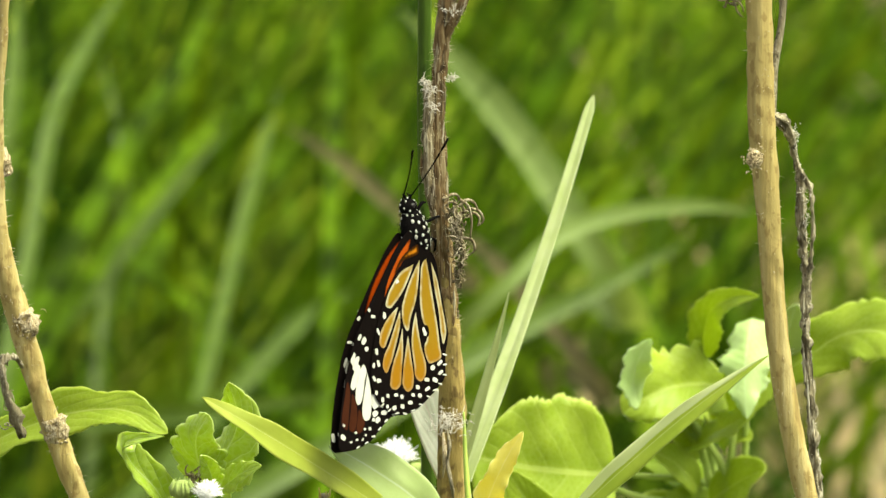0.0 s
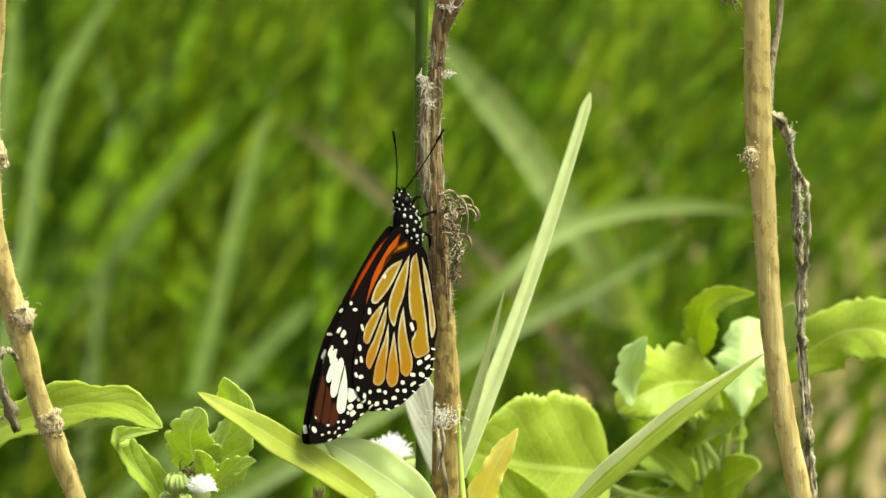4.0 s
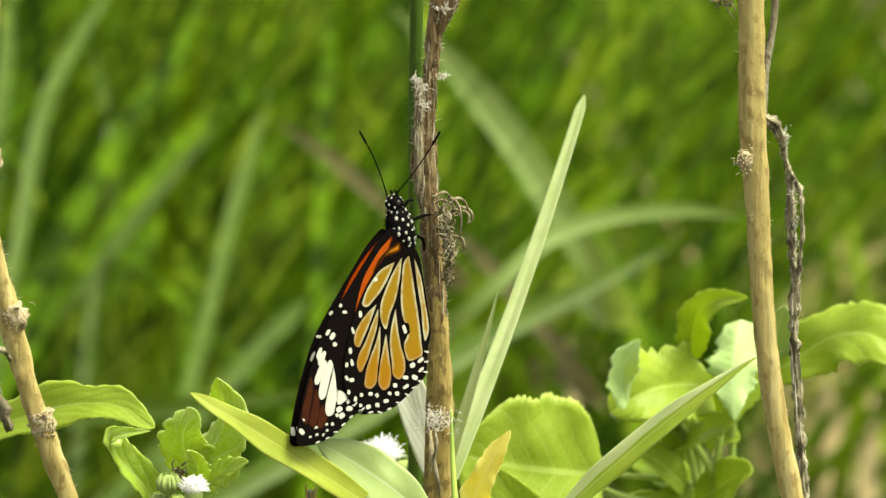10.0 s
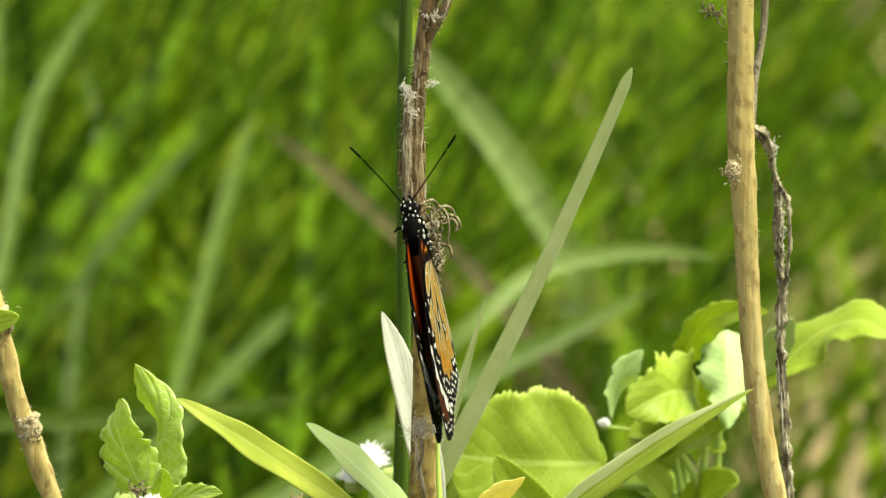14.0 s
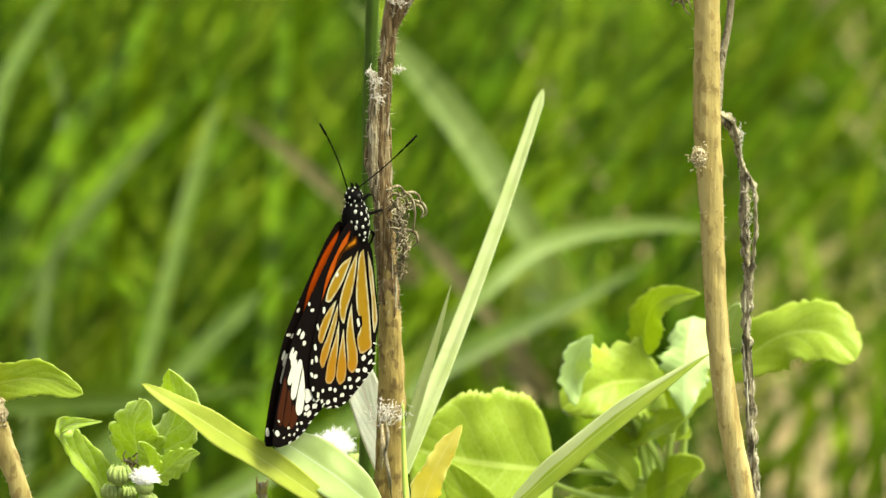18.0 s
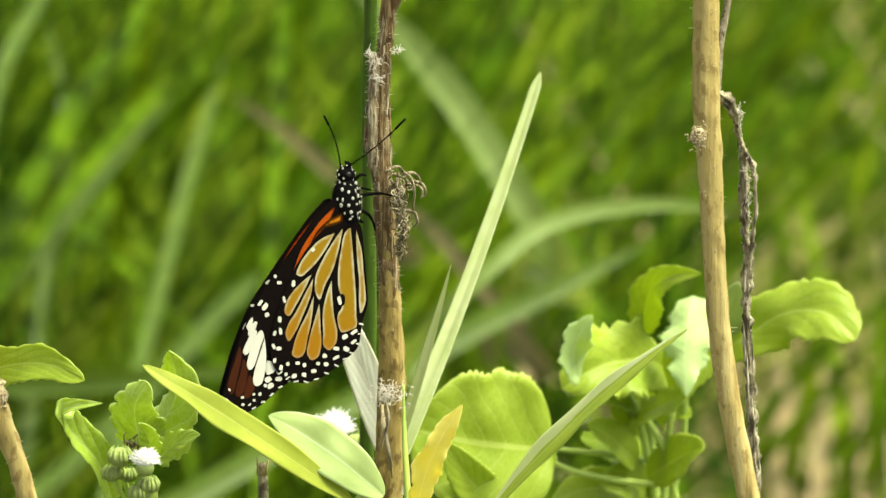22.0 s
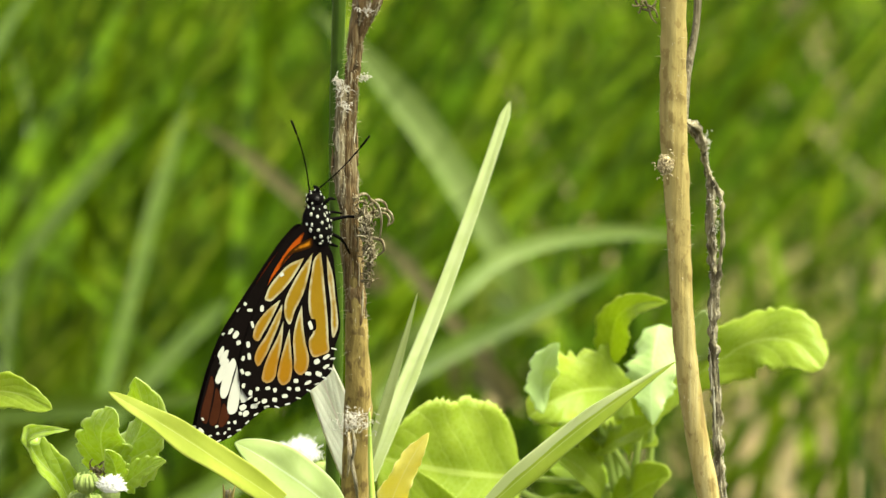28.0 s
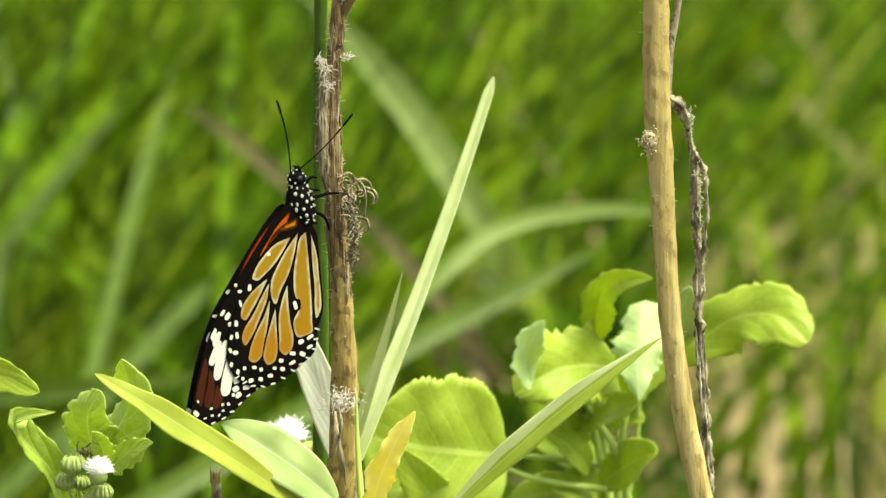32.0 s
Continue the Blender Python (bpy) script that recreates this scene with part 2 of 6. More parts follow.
VINE_BARK = bark_material("vine_bark", (0.05, 0.040, 0.022), (0.28, 0.245, 0.155), (0.58, 0.54, 0.42), 0.9, 500.0, 0.52, 500.0)
VINE_SKIN = bark_material("vine_skin", (0.10, 0.085, 0.055), (0.34, 0.315, 0.225), (0.64, 0.62, 0.51), 0.9, 300.0)
FUZZ = plain_material("white_fuzz", (0.55, 0.50, 0.42), (0.75, 0.72, 0.66), 0.9, 3000.0, 0.3)
HAIR = plain_material("pale_hair", (0.42, 0.35, 0.22), (0.62, 0.56, 0.42), 0.8, 3000.0, 0.3)
GREEN_STEM = bark_material("green_stem_skin", (0.020, 0.042, 0.004), (0.042, 0.080, 0.006), (0.068, 0.118, 0.012), 0.45, 60.0)
YOUNG_STEM = plain_material("young_stem_skin", (0.30, 0.42, 0.06), (0.40, 0.50, 0.12), 0.5, 300.0)
PETAL = plain_material("white_floret", (0.86, 0.86, 0.83), (0.90, 0.90, 0.88), 0.8, 2500.0, 0.3)
BUD = plain_material("green_bud", (0.15, 0.22, 0.04), (0.32, 0.38, 0.12), 0.7, 1500.0)
WING_BLACK = wing_material("black_scales", (0.002, 0.0015, 0.0015), (0.005, 0.003, 0.0025), 0.8, 0.01)
WING_RUST = wing_material("rust_scales", (0.17, 0.022, 0.001), (0.24, 0.036, 0.002), 0.7, 0.3, margin=((0.02, 0.004, 0.001), 0.1, 0.35))
WING_DEEP = wing_material("deep_rust_scales", (0.27, 0.04, 0.002), (0.40, 0.085, 0.006), 0.6, 0.25, margin=((0.06, 0.012, 0.002), 0.05, 0.3))
WING_FIRE = wing_material("orange_scales", (0.38, 0.048, 0.002), (0.48, 0.075, 0.003), 0.7, 0.35, margin=((0.03, 0.006, 0.001), 0.08, 0.3))
WING_AMBER = wing_material("amber_scales", (0.46, 0.15, 0.006), (0.54, 0.20, 0.010), 0.7, 0.35, margin=((0.004, 0.002, 0.001), 0.3, 0.4))
WING_OCHRE = wing_material("ochre_scales", (0.225, 0.125, 0.006), (0.27, 0.165, 0.013), 0.6, 0.22, 700.0, (0.29, 0.11, 0.004), margin=((0.46, 0.44, 0.30), 0.13, 0.42))
WING_BROWN = wing_material("brown_scales", (0.026, 0.007, 0.003), (0.05, 0.014, 0.005), 0.6, 0.06)
WING_WHITE = wing_material("white_scales", (0.48, 0.48, 0.42), (0.55, 0.55, 0.49), 0.6, 0.15)
BODY_BLACK = plain_material("black_fur", (0.0015, 0.0015, 0.0015), (0.006, 0.005, 0.005), 0.85, 3500.0, 0.0, 0.02)
BODY_RUST = plain_material("rust_fur", (0.15, 0.038, 0.004), (0.22, 0.065, 0.008), 0.7, 2500.0)
EYE_BLACK = plain_material("eye_gloss", (0.008, 0.007, 0.007), (0.015, 0.012, 0.012), 0.3, 5000.0, 0.0, 0.25)
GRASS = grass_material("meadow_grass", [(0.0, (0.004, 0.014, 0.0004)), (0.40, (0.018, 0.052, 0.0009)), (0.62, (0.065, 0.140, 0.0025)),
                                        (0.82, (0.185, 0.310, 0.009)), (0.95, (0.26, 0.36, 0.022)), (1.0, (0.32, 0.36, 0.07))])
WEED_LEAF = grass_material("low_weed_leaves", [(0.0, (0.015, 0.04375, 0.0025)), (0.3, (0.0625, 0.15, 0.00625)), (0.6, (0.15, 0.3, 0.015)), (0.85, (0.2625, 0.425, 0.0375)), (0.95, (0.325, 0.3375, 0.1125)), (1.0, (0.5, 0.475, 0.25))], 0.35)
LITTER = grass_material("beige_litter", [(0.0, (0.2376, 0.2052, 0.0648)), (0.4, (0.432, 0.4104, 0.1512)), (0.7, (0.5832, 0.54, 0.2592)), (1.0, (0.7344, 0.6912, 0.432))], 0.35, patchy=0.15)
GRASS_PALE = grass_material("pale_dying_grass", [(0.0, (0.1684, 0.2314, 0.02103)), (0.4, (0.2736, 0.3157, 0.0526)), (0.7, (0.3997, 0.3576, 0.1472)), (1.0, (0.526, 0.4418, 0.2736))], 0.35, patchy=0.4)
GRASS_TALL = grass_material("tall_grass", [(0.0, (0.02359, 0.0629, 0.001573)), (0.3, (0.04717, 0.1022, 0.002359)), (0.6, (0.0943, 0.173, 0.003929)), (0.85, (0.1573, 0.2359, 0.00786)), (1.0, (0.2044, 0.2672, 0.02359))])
# lighter copy of the meadow grass: sunlight put into the colour
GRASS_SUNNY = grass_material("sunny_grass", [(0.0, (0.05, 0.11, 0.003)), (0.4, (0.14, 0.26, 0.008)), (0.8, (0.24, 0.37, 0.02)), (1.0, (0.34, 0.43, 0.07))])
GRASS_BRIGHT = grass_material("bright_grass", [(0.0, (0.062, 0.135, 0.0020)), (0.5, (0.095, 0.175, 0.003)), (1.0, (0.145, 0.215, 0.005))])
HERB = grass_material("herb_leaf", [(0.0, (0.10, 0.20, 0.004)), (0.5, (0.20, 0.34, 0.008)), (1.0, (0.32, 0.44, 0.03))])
# darkened copy of herb_leaf: shade between the plants put into the colour
HERB_SHADED = grass_material("shaded_herb_leaf", [(0.0, (0.012, 0.040, 0.001)), (1.0, (0.045, 0.110, 0.003))])
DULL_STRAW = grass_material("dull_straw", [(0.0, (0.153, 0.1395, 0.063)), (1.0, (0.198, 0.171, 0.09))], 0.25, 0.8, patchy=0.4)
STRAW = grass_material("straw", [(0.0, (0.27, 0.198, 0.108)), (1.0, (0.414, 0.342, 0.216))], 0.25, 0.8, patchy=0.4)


# ---- mesh tools ----
def finish(bm, name, mat, smooth=True):
    me = bpy.data.meshes.new(name)
    bm.normal_update()
    bm.to_mesh(me)
    bm.free()
    me.materials.append(mat)
    if smooth:
        me.polygons.foreach_set("use_smooth", [True] * len(me.polygons))
    return me


def part(name, bm, mat, parent, label="", at=(0, 0, 0), smooth=True):
    ob = new(name, finish(bm, name, mat, smooth))
    ob.parent = parent
    ob.location = Vector(at)
    return tagged(ob, label)


def thing(name, at, label, category, group=""):
    ob = new(name)
    ob.location = at
    ob.empty_display_size = 0.01
    return tagged(ob, label, category, group)


def spline(points, per=8):
    """A smooth line through points however far apart."""
    pts = [Vector(p) for p in points]
    n = len(pts)
    gap = [max((b - a).length, 1e-6) for a, b in zip(pts, pts[1:])]
    tan = []
    for k in range(n):
        if k == 0:
            tan.append((pts[1] - pts[0]) / gap[0])
        elif k == n - 1:
            tan.append((pts[-1] - pts[-2]) / gap[-1])
        else:
            a, b = gap[k - 1], gap[k]
            tan.append(((pts[k] - pts[k - 1]) / a * b + (pts[k + 1] - pts[k]) / b * a) / (a + b))
    out = []
    for k in range(n - 1):
        for q in range(per):
            t = q / per
            h = gap[k]
            out.append(pts[k] * (2 * t ** 3 - 3 * t * t + 1) + tan[k] * h * (t ** 3 - 2 * t * t + t)
                       + pts[k + 1] * (3 * t * t - 2 * t ** 3) + tan[k + 1] * h * (t ** 3 - t * t))
    return out + [pts[-1]]


def loop(points, per=4):
    """A smooth closed line."""
    n = len(points)
    pts = [Vector(p) for p in points]
    out = []
    for i in range(n):
        a, b, c, d = (pts[(i + k - 1) % n] for k in range(4))
        for k in range(per):
            t = k / per
            out.append(0.5 * ((2 * b) + (c - a) * t + (2 * a - 5 * b + 4 * c - d) * t * t + (3 * b - a - 3 * c + d) * t ** 3))
    return out


def tube(bm, line, radii, sides=10, ridge=0.0, lump=0.0, seed=0.0, caps=True, grain=150.0):
    """Skin round a line; radii are spread evenly along it. ridge: lengthwise furrows; lump: uneven girth."""
    n = len(line)
    rings = []
    up = Vector((0, 1, 0.1)).normalized()
    for i, p in enumerate(line):
        t = (line[min(i + 1, n - 1)] - line[max(i - 1, 0)]).normalized()
        s = t.cross(up)
        if s.length < 1e-4:
            s = t.orthogonal()
        s.normalize()
        q = s.cross(t)
        f = i / (n - 1) * (len(radii) - 1)
        j = min(int(f), len(radii) - 2)
        r = radii[j] + (radii[j + 1] - radii[j]) * (f - j)
        ring = []
        for k in range(sides):
            a = 2 * math.pi * k / sides
            d = s * math.cos(a) + q * math.sin(a)
            w = 1 + ridge * math.sin(a * 5 + seed + p.z * 40) + ridge * 0.6 * math.sin(a * 9 + seed * 2 - p.z * 90)
            w += lump * noise.noise(Vector((p.x * grain + d.x * 1.5, p.y * grain + d.y * 1.5 + seed, p.z * grain)))
            ring.append(bm.verts.new(p + d * r * w))
        rings.append(ring)
    for a, b in zip(rings, rings[1:]):
        for k in range(sides):
            bm.faces.new((a[k], a[(k + 1) % sides], b[(k + 1) % sides], b[k]))
    if caps:
        bm.faces.new(rings[0][::-1])
        bm.faces.new(rings[-1])


def ball(bm, centre, size, rings=8, sides=12, turn=None):
    """A rounded body with half-axes size."""
    c, made = Vector(centre), []
    for i in range(1, rings):
        a = math.pi * i / rings
        row = []
        for k in range(sides):
            b = 2 * math.pi * k / sides
            v = Vector((math.sin(a) * math.cos(b) * size[0], math.sin(a) * math.sin(b) * size[1], math.cos(a) * size[2]))
            row.append(bm.verts.new(c + (turn @ v if turn else v)))
        made.append(row)
    top, low = Vector((0, 0, size[2])), Vector((0, 0, -size[2]))
    t, l = bm.verts.new(c + (turn @ top if turn else top)), bm.verts.new(c + (turn @ low if turn else low))
    for k in range(sides):
        bm.faces.new((t, made[0][k], made[0][(k + 1) % sides]))
        bm.faces.new((l, made[-1][(k + 1) % sides], made[-1][k]))
    for a, b in zip(made, made[1:]):
        for k in range(sides):
            bm.faces.new((a[k], b[k], b[(k + 1) % sides], a[(k + 1) % sides]))


def leaf_mesh(base, mid, tip, width, face, shape=(0.9, 1.0), fold=0.25, teeth=0, tooth=0.05, wave=0.0, quilt=0.0, seed=0.0, curl=0.0, nu=48, ragged=0.0, ribs=8.0, path=None):
    """A leaf blade with two skins and a creased rib. Points count from its base. shape: where it is widest, and how blunt."""
    bm = bmesh.new()
    uv = bm.loops.layers.uv.new("UVMap")
    b, m, t = Vector(base), Vector(mid), Vector(tip)
    ctrl = 2 * m - 0.5 * (b + t)
    face = Vector(face).normalized()
    nv = 14
    grid = []
    if path:
        run = spline(path, 12)
        nu = len(run) - 1
    for i in range(nu + 1):
        u = i / nu
        p = b * (1 - u) ** 2 + ctrl * 2 * u * (1 - u) + t * u * u - b
        d = ((ctrl - b) * (1 - u) + (t - ctrl) * u).normalized()
        if path:
            p, d = run[i] - b, (run[min(i + 1, nu)] - run[max(i - 1, 0)]).normalized()
        side = d.cross(face).normalized()
        up = side.cross(d).normalized()
        w = width * 0.5 * max(math.sin(math.pi * min(max(u, 0.0), 1.0) ** shape[0]), 0.0) ** shape[1] + 0.00035 * (1 - u)
        if len(shape) > 2:
            w = width * 0.5 * (1 - 0.52 * u) * min(1.0, (1 - u) / 0.035) ** 0.8 + 0.0001
        row = []
        for j in range(nv + 1):
            v = j / nv * 2 - 1
            ww = w * (1 + ragged * noise.noise(Vector((u * 6 + seed, 2.0 if v > 0 else 5.0, seed)))) if u < 0.96 else w
            if teeth and abs(v) > 0.99:
                ph = (u * teeth + 0.13 * math.sin(u * 40 + seed)) % 1.0
                ww = ww * (1 + tooth * (1 - abs(2 * ph - 0.7))) - tooth * w * 0.5
            lift = fold * abs(v) * w - curl * v * v * w
            lift += wave * w * math.sin(u * 17 + seed + (2.0 if v > 0 else 0.0)) * v * v
            lift += quilt * w * abs(math.cos(math.pi * (u - abs(v) * 0.375) * ribs)) * abs(v) * (1.15 - abs(v)) * 2
            lift += 0.10 * w * noise.noise(Vector((u * 4 + seed, v * 1.5, seed)))
            row.append((p + side * v * ww + up * lift, up, u, j / nv))
        grid.append(row)
    thick = 0.00012
    skins = []
    for sgn in (1, -1):
        skins.append([[bm.verts.new(p + up * thick * sgn) for p, up, _, _ in row] for row in grid])

    def quad(vs, us):
        try:
            f = bm.faces.new(vs)
        except ValueError:
            return
        for l, c in zip(f.loops, us):
            l[uv].uv = c

    for sk, skin in enumerate(skins):
        for i in range(nu):
            for j in range(nv):
                ids = [(i, j), (i + 1, j), (i + 1, j + 1), (i, j + 1)]
                if sk == 0:
                    ids.reverse()
                quad([skin[a][c] for a, c in ids], [(grid[a][c][2], grid[a][c][3]) for a, c in ids])
    for j, flip in ((0, False), (nv, True)):
        for i in range(nu):
            vs = [skins[0][i][j], skins[0][i + 1][j], skins[1][i + 1][j], skins[1][i][j]]
            quad(vs[::-1] if flip else vs, [(grid[i][j][2], grid[i][j][3])] * 4)
    return bm


def leaf(parent, mat, base, mid, tip, width, face=(0, -1, 0.3), name="leaf", label="", rows=None, **more):
    ob = part(name, leaf_mesh(base, mid, tip, width, face, ribs=mat["ribs"], **more), mat, parent, label, Vector(base) - parent.location)
    if rows:
        SWAYS.append((ob, tuple(ob.location), rows))
    return ob


SWAYS = []


def hairs(bm, line, radii, count, length, seed, spread=1.0):
    """Short stiff hairs standing out of a stem."""
    rnd = random.Random(seed)
    n = len(line)
    for _ in range(count):
        i = rnd.randrange(1, n - 1)
        t = (line[i + 1] - line[i - 1]).normalized()
        f = i / (n - 1) * (len(radii) - 1)
        j = min(int(f), len(radii) - 2)
        r = radii[j] + (radii[j + 1] - radii[j]) * (f - j)
        s = t.orthogonal().normalized()
        d = Matrix.Rotation(rnd.uniform(0, 6.283), 3, t) @ s
        p = line[i] + (line[i + 1] - line[i]) * rnd.random() + d * r * 0.93
        l = length * rnd.uniform(0.4, 1.3)
        w = t.cross(d) * 0.00006
        k = t * 0.00006
        q = p + (d + t * rnd.uniform(-0.9, 0.5) * spread).normalized() * l
        base = [bm.verts.new(p + w), bm.verts.new(p - w * 0.5 + k), bm.verts.new(p - w * 0.5 - k)]
        e = bm.verts.new(q)
        for a in range(3):
            bm.faces.new((base[a], base[(a + 1) % 3], e))


def tangle(bm, centre, size, count, radius, seed, length=1.0, segs=7):
    """Dry curled threads in a loose bunch."""
    rnd = random.Random(seed)
    for _ in range(count):
        p = Vector(centre) + Vector((rnd.gauss(0, size[0]), rnd.gauss(0, size[1]), rnd.gauss(0, size[2])))
        d = Vector((rnd.gauss(0, 1), rnd.gauss(0, 1), rnd.gauss(0, 1))).normalized()
        turn = Matrix.Rotation(rnd.uniform(0.25, 0.75), 3, Vector((rnd.gauss(0, 1), rnd.gauss(0, 1), rnd.gauss(0, 1))).normalized())
        line = [p]
        step = length * rnd.uniform(0.5, 1.2) / segs
        for _ in range(segs):
            d = turn @ d
            line.append(line[-1] + d * step)
        tube(bm, line, [radius, radius * 0.9, radius * 0.6], 4)


# ---- ground ----
def ground():
    bm = bmesh.new()
    xs = sorted(set([-3000, -400, -60, -15] + [i * 0.35 - 7 for i in range(41)] + [15, 60, 400, 3000]))
    ys = sorted(set([-3000, -400, -60, -15] + [i * 0.35 - 6 for i in range(41)] + [15, 60, 400, 3000]))
    grid = [[bm.verts.new((x, y, 0.02 * noise.noise(Vector((x * 1.7, y * 1.7, 0))) if abs(x) < 6 and -5 < y < 7 else 0.0)) for y in ys] for x in xs]
    for i in range(len(xs) - 1):
        for j in range(len(ys) - 1):
            bm.faces.new((grid[i][j], grid[i + 1][j], grid[i + 1][j + 1], grid[i][j + 1]))
    tagged(new("ground", finish(bm, "ground", ground_material())), "bare brown soil with thin turf under tall grass", "ground", kind="structure")


ground()


def blade_verts(verts, faces, x, y, height, width, lean, bend, heading, tip, segs=6):
    """lean, bend: out of the blade's own plane; tip: sideways in its plane."""
    s = Vector((math.cos(heading), math.sin(heading), 0))
    n = Vector((-s.y, s.x, 0))
    start = len(verts)
    for i in range(segs + 1):
        u = i / segs
        c = Vector((x, y, 0)) + Vector((0, 0, height * (u - 0.25 * bend * u * u))) + (n * (lean * u + bend * u * u) + s * tip * u ** 1.5) * height
        w = width * 0.5 * (1 - u ** 2.2) + 0.0002
        verts.append(tuple(c - s * w))
        verts.append(tuple(c + s * w))
    for i in range(segs):
        a = start + 2 * i
        faces.append((a, a + 1, a + 3, a + 2))


def meadow(name, mat, label, count, region, height, width, seed, lean=0.5, bend=0.6, tip=(-0.6, 0.6), facing=3.1416, soft=False):
    """Grass in one sheet of loose blades over a stretch of ground."""
    rnd = random.Random(seed)
    verts, faces = [], []
    x0, x1, y0, y1 = region
    for _ in range(count):
        x, y = rnd.uniform(x0, x1), rnd.uniform(y0, y1)
        if soft:
            x, y = rnd.gauss((x0 + x1) / 2, (x1 - x0) * 0.3), y0 + (y1 - y0) * abs(rnd.gauss(0, 0.55))
        h = rnd.uniform(*height)
        blade_verts(verts, faces, x, y, h, rnd.uniform(*width), rnd.uniform(-lean, lean), rnd.uniform(0, bend), rnd.uniform(-facing, facing), rnd.uniform(*tip))
    me = bpy.data.meshes.new(name)
    me.from_pydata(verts, [], faces)
    me.materials.append(mat)
    me.polygons.foreach_set("use_smooth", [True] * len(me.polygons))
    tagged(new(name, me), label, "grass", kind="stuff")


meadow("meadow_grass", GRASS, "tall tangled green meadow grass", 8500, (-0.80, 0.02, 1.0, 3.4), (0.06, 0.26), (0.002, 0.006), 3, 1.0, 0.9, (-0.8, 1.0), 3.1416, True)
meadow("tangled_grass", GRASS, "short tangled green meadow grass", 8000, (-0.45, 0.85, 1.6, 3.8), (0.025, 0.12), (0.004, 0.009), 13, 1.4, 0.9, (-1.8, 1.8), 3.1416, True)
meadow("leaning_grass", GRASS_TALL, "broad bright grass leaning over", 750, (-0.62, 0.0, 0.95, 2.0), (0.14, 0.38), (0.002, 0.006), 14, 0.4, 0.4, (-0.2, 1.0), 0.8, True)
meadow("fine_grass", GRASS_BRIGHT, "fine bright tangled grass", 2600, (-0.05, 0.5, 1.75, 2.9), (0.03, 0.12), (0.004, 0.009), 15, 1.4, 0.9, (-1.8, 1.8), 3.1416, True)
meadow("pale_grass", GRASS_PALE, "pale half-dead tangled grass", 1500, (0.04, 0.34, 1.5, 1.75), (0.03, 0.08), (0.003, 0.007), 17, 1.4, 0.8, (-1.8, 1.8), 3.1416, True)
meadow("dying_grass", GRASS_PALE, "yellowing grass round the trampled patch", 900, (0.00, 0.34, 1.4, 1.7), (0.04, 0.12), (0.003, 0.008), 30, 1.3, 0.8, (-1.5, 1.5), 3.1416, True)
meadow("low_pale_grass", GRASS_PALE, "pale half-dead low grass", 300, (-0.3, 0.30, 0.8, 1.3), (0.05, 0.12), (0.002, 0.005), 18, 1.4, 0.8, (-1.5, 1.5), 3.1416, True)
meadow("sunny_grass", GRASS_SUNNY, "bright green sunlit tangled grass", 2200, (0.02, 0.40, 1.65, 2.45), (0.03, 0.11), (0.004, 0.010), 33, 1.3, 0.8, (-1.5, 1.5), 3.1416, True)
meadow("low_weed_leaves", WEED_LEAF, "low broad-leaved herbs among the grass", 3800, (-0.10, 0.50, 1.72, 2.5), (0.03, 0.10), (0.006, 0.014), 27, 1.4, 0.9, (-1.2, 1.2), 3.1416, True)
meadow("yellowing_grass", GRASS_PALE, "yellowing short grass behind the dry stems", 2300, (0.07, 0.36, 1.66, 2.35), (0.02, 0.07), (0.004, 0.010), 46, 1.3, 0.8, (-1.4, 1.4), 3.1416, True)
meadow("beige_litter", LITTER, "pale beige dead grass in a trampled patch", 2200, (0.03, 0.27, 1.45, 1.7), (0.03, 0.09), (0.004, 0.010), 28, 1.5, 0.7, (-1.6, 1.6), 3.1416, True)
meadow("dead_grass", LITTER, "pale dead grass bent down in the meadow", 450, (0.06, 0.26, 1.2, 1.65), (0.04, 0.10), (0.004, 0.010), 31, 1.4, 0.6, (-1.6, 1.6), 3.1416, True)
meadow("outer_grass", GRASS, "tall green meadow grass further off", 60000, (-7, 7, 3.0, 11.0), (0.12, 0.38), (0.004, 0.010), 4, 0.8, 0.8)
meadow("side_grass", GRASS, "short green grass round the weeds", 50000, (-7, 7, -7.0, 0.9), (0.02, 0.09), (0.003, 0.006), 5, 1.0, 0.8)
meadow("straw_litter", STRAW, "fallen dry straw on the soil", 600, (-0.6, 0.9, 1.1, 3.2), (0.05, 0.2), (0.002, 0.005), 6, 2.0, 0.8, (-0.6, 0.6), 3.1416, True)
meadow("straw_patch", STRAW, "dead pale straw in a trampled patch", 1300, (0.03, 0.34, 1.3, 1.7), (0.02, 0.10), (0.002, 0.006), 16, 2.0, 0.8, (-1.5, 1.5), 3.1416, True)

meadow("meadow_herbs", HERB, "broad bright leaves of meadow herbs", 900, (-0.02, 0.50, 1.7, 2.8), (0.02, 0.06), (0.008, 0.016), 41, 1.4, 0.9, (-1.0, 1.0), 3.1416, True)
# dark-coloured leaves that stand in for the shade among the herbs
meadow("shaded_herbs", HERB_SHADED, "broad leaves of low meadow herbs, coloured dark as if in shade", 900, (-0.10, 0.45, 1.75, 2.8), (0.02, 0.07), (0.008, 0.018), 42, 1.4, 0.9, (-1.0, 1.0), 3.1416, True)
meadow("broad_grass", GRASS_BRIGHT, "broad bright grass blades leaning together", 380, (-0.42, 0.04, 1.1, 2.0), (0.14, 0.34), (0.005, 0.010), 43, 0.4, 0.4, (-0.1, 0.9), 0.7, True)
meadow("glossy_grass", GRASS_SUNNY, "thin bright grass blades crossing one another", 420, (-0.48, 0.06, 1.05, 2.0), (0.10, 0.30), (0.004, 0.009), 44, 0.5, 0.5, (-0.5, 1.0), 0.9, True)
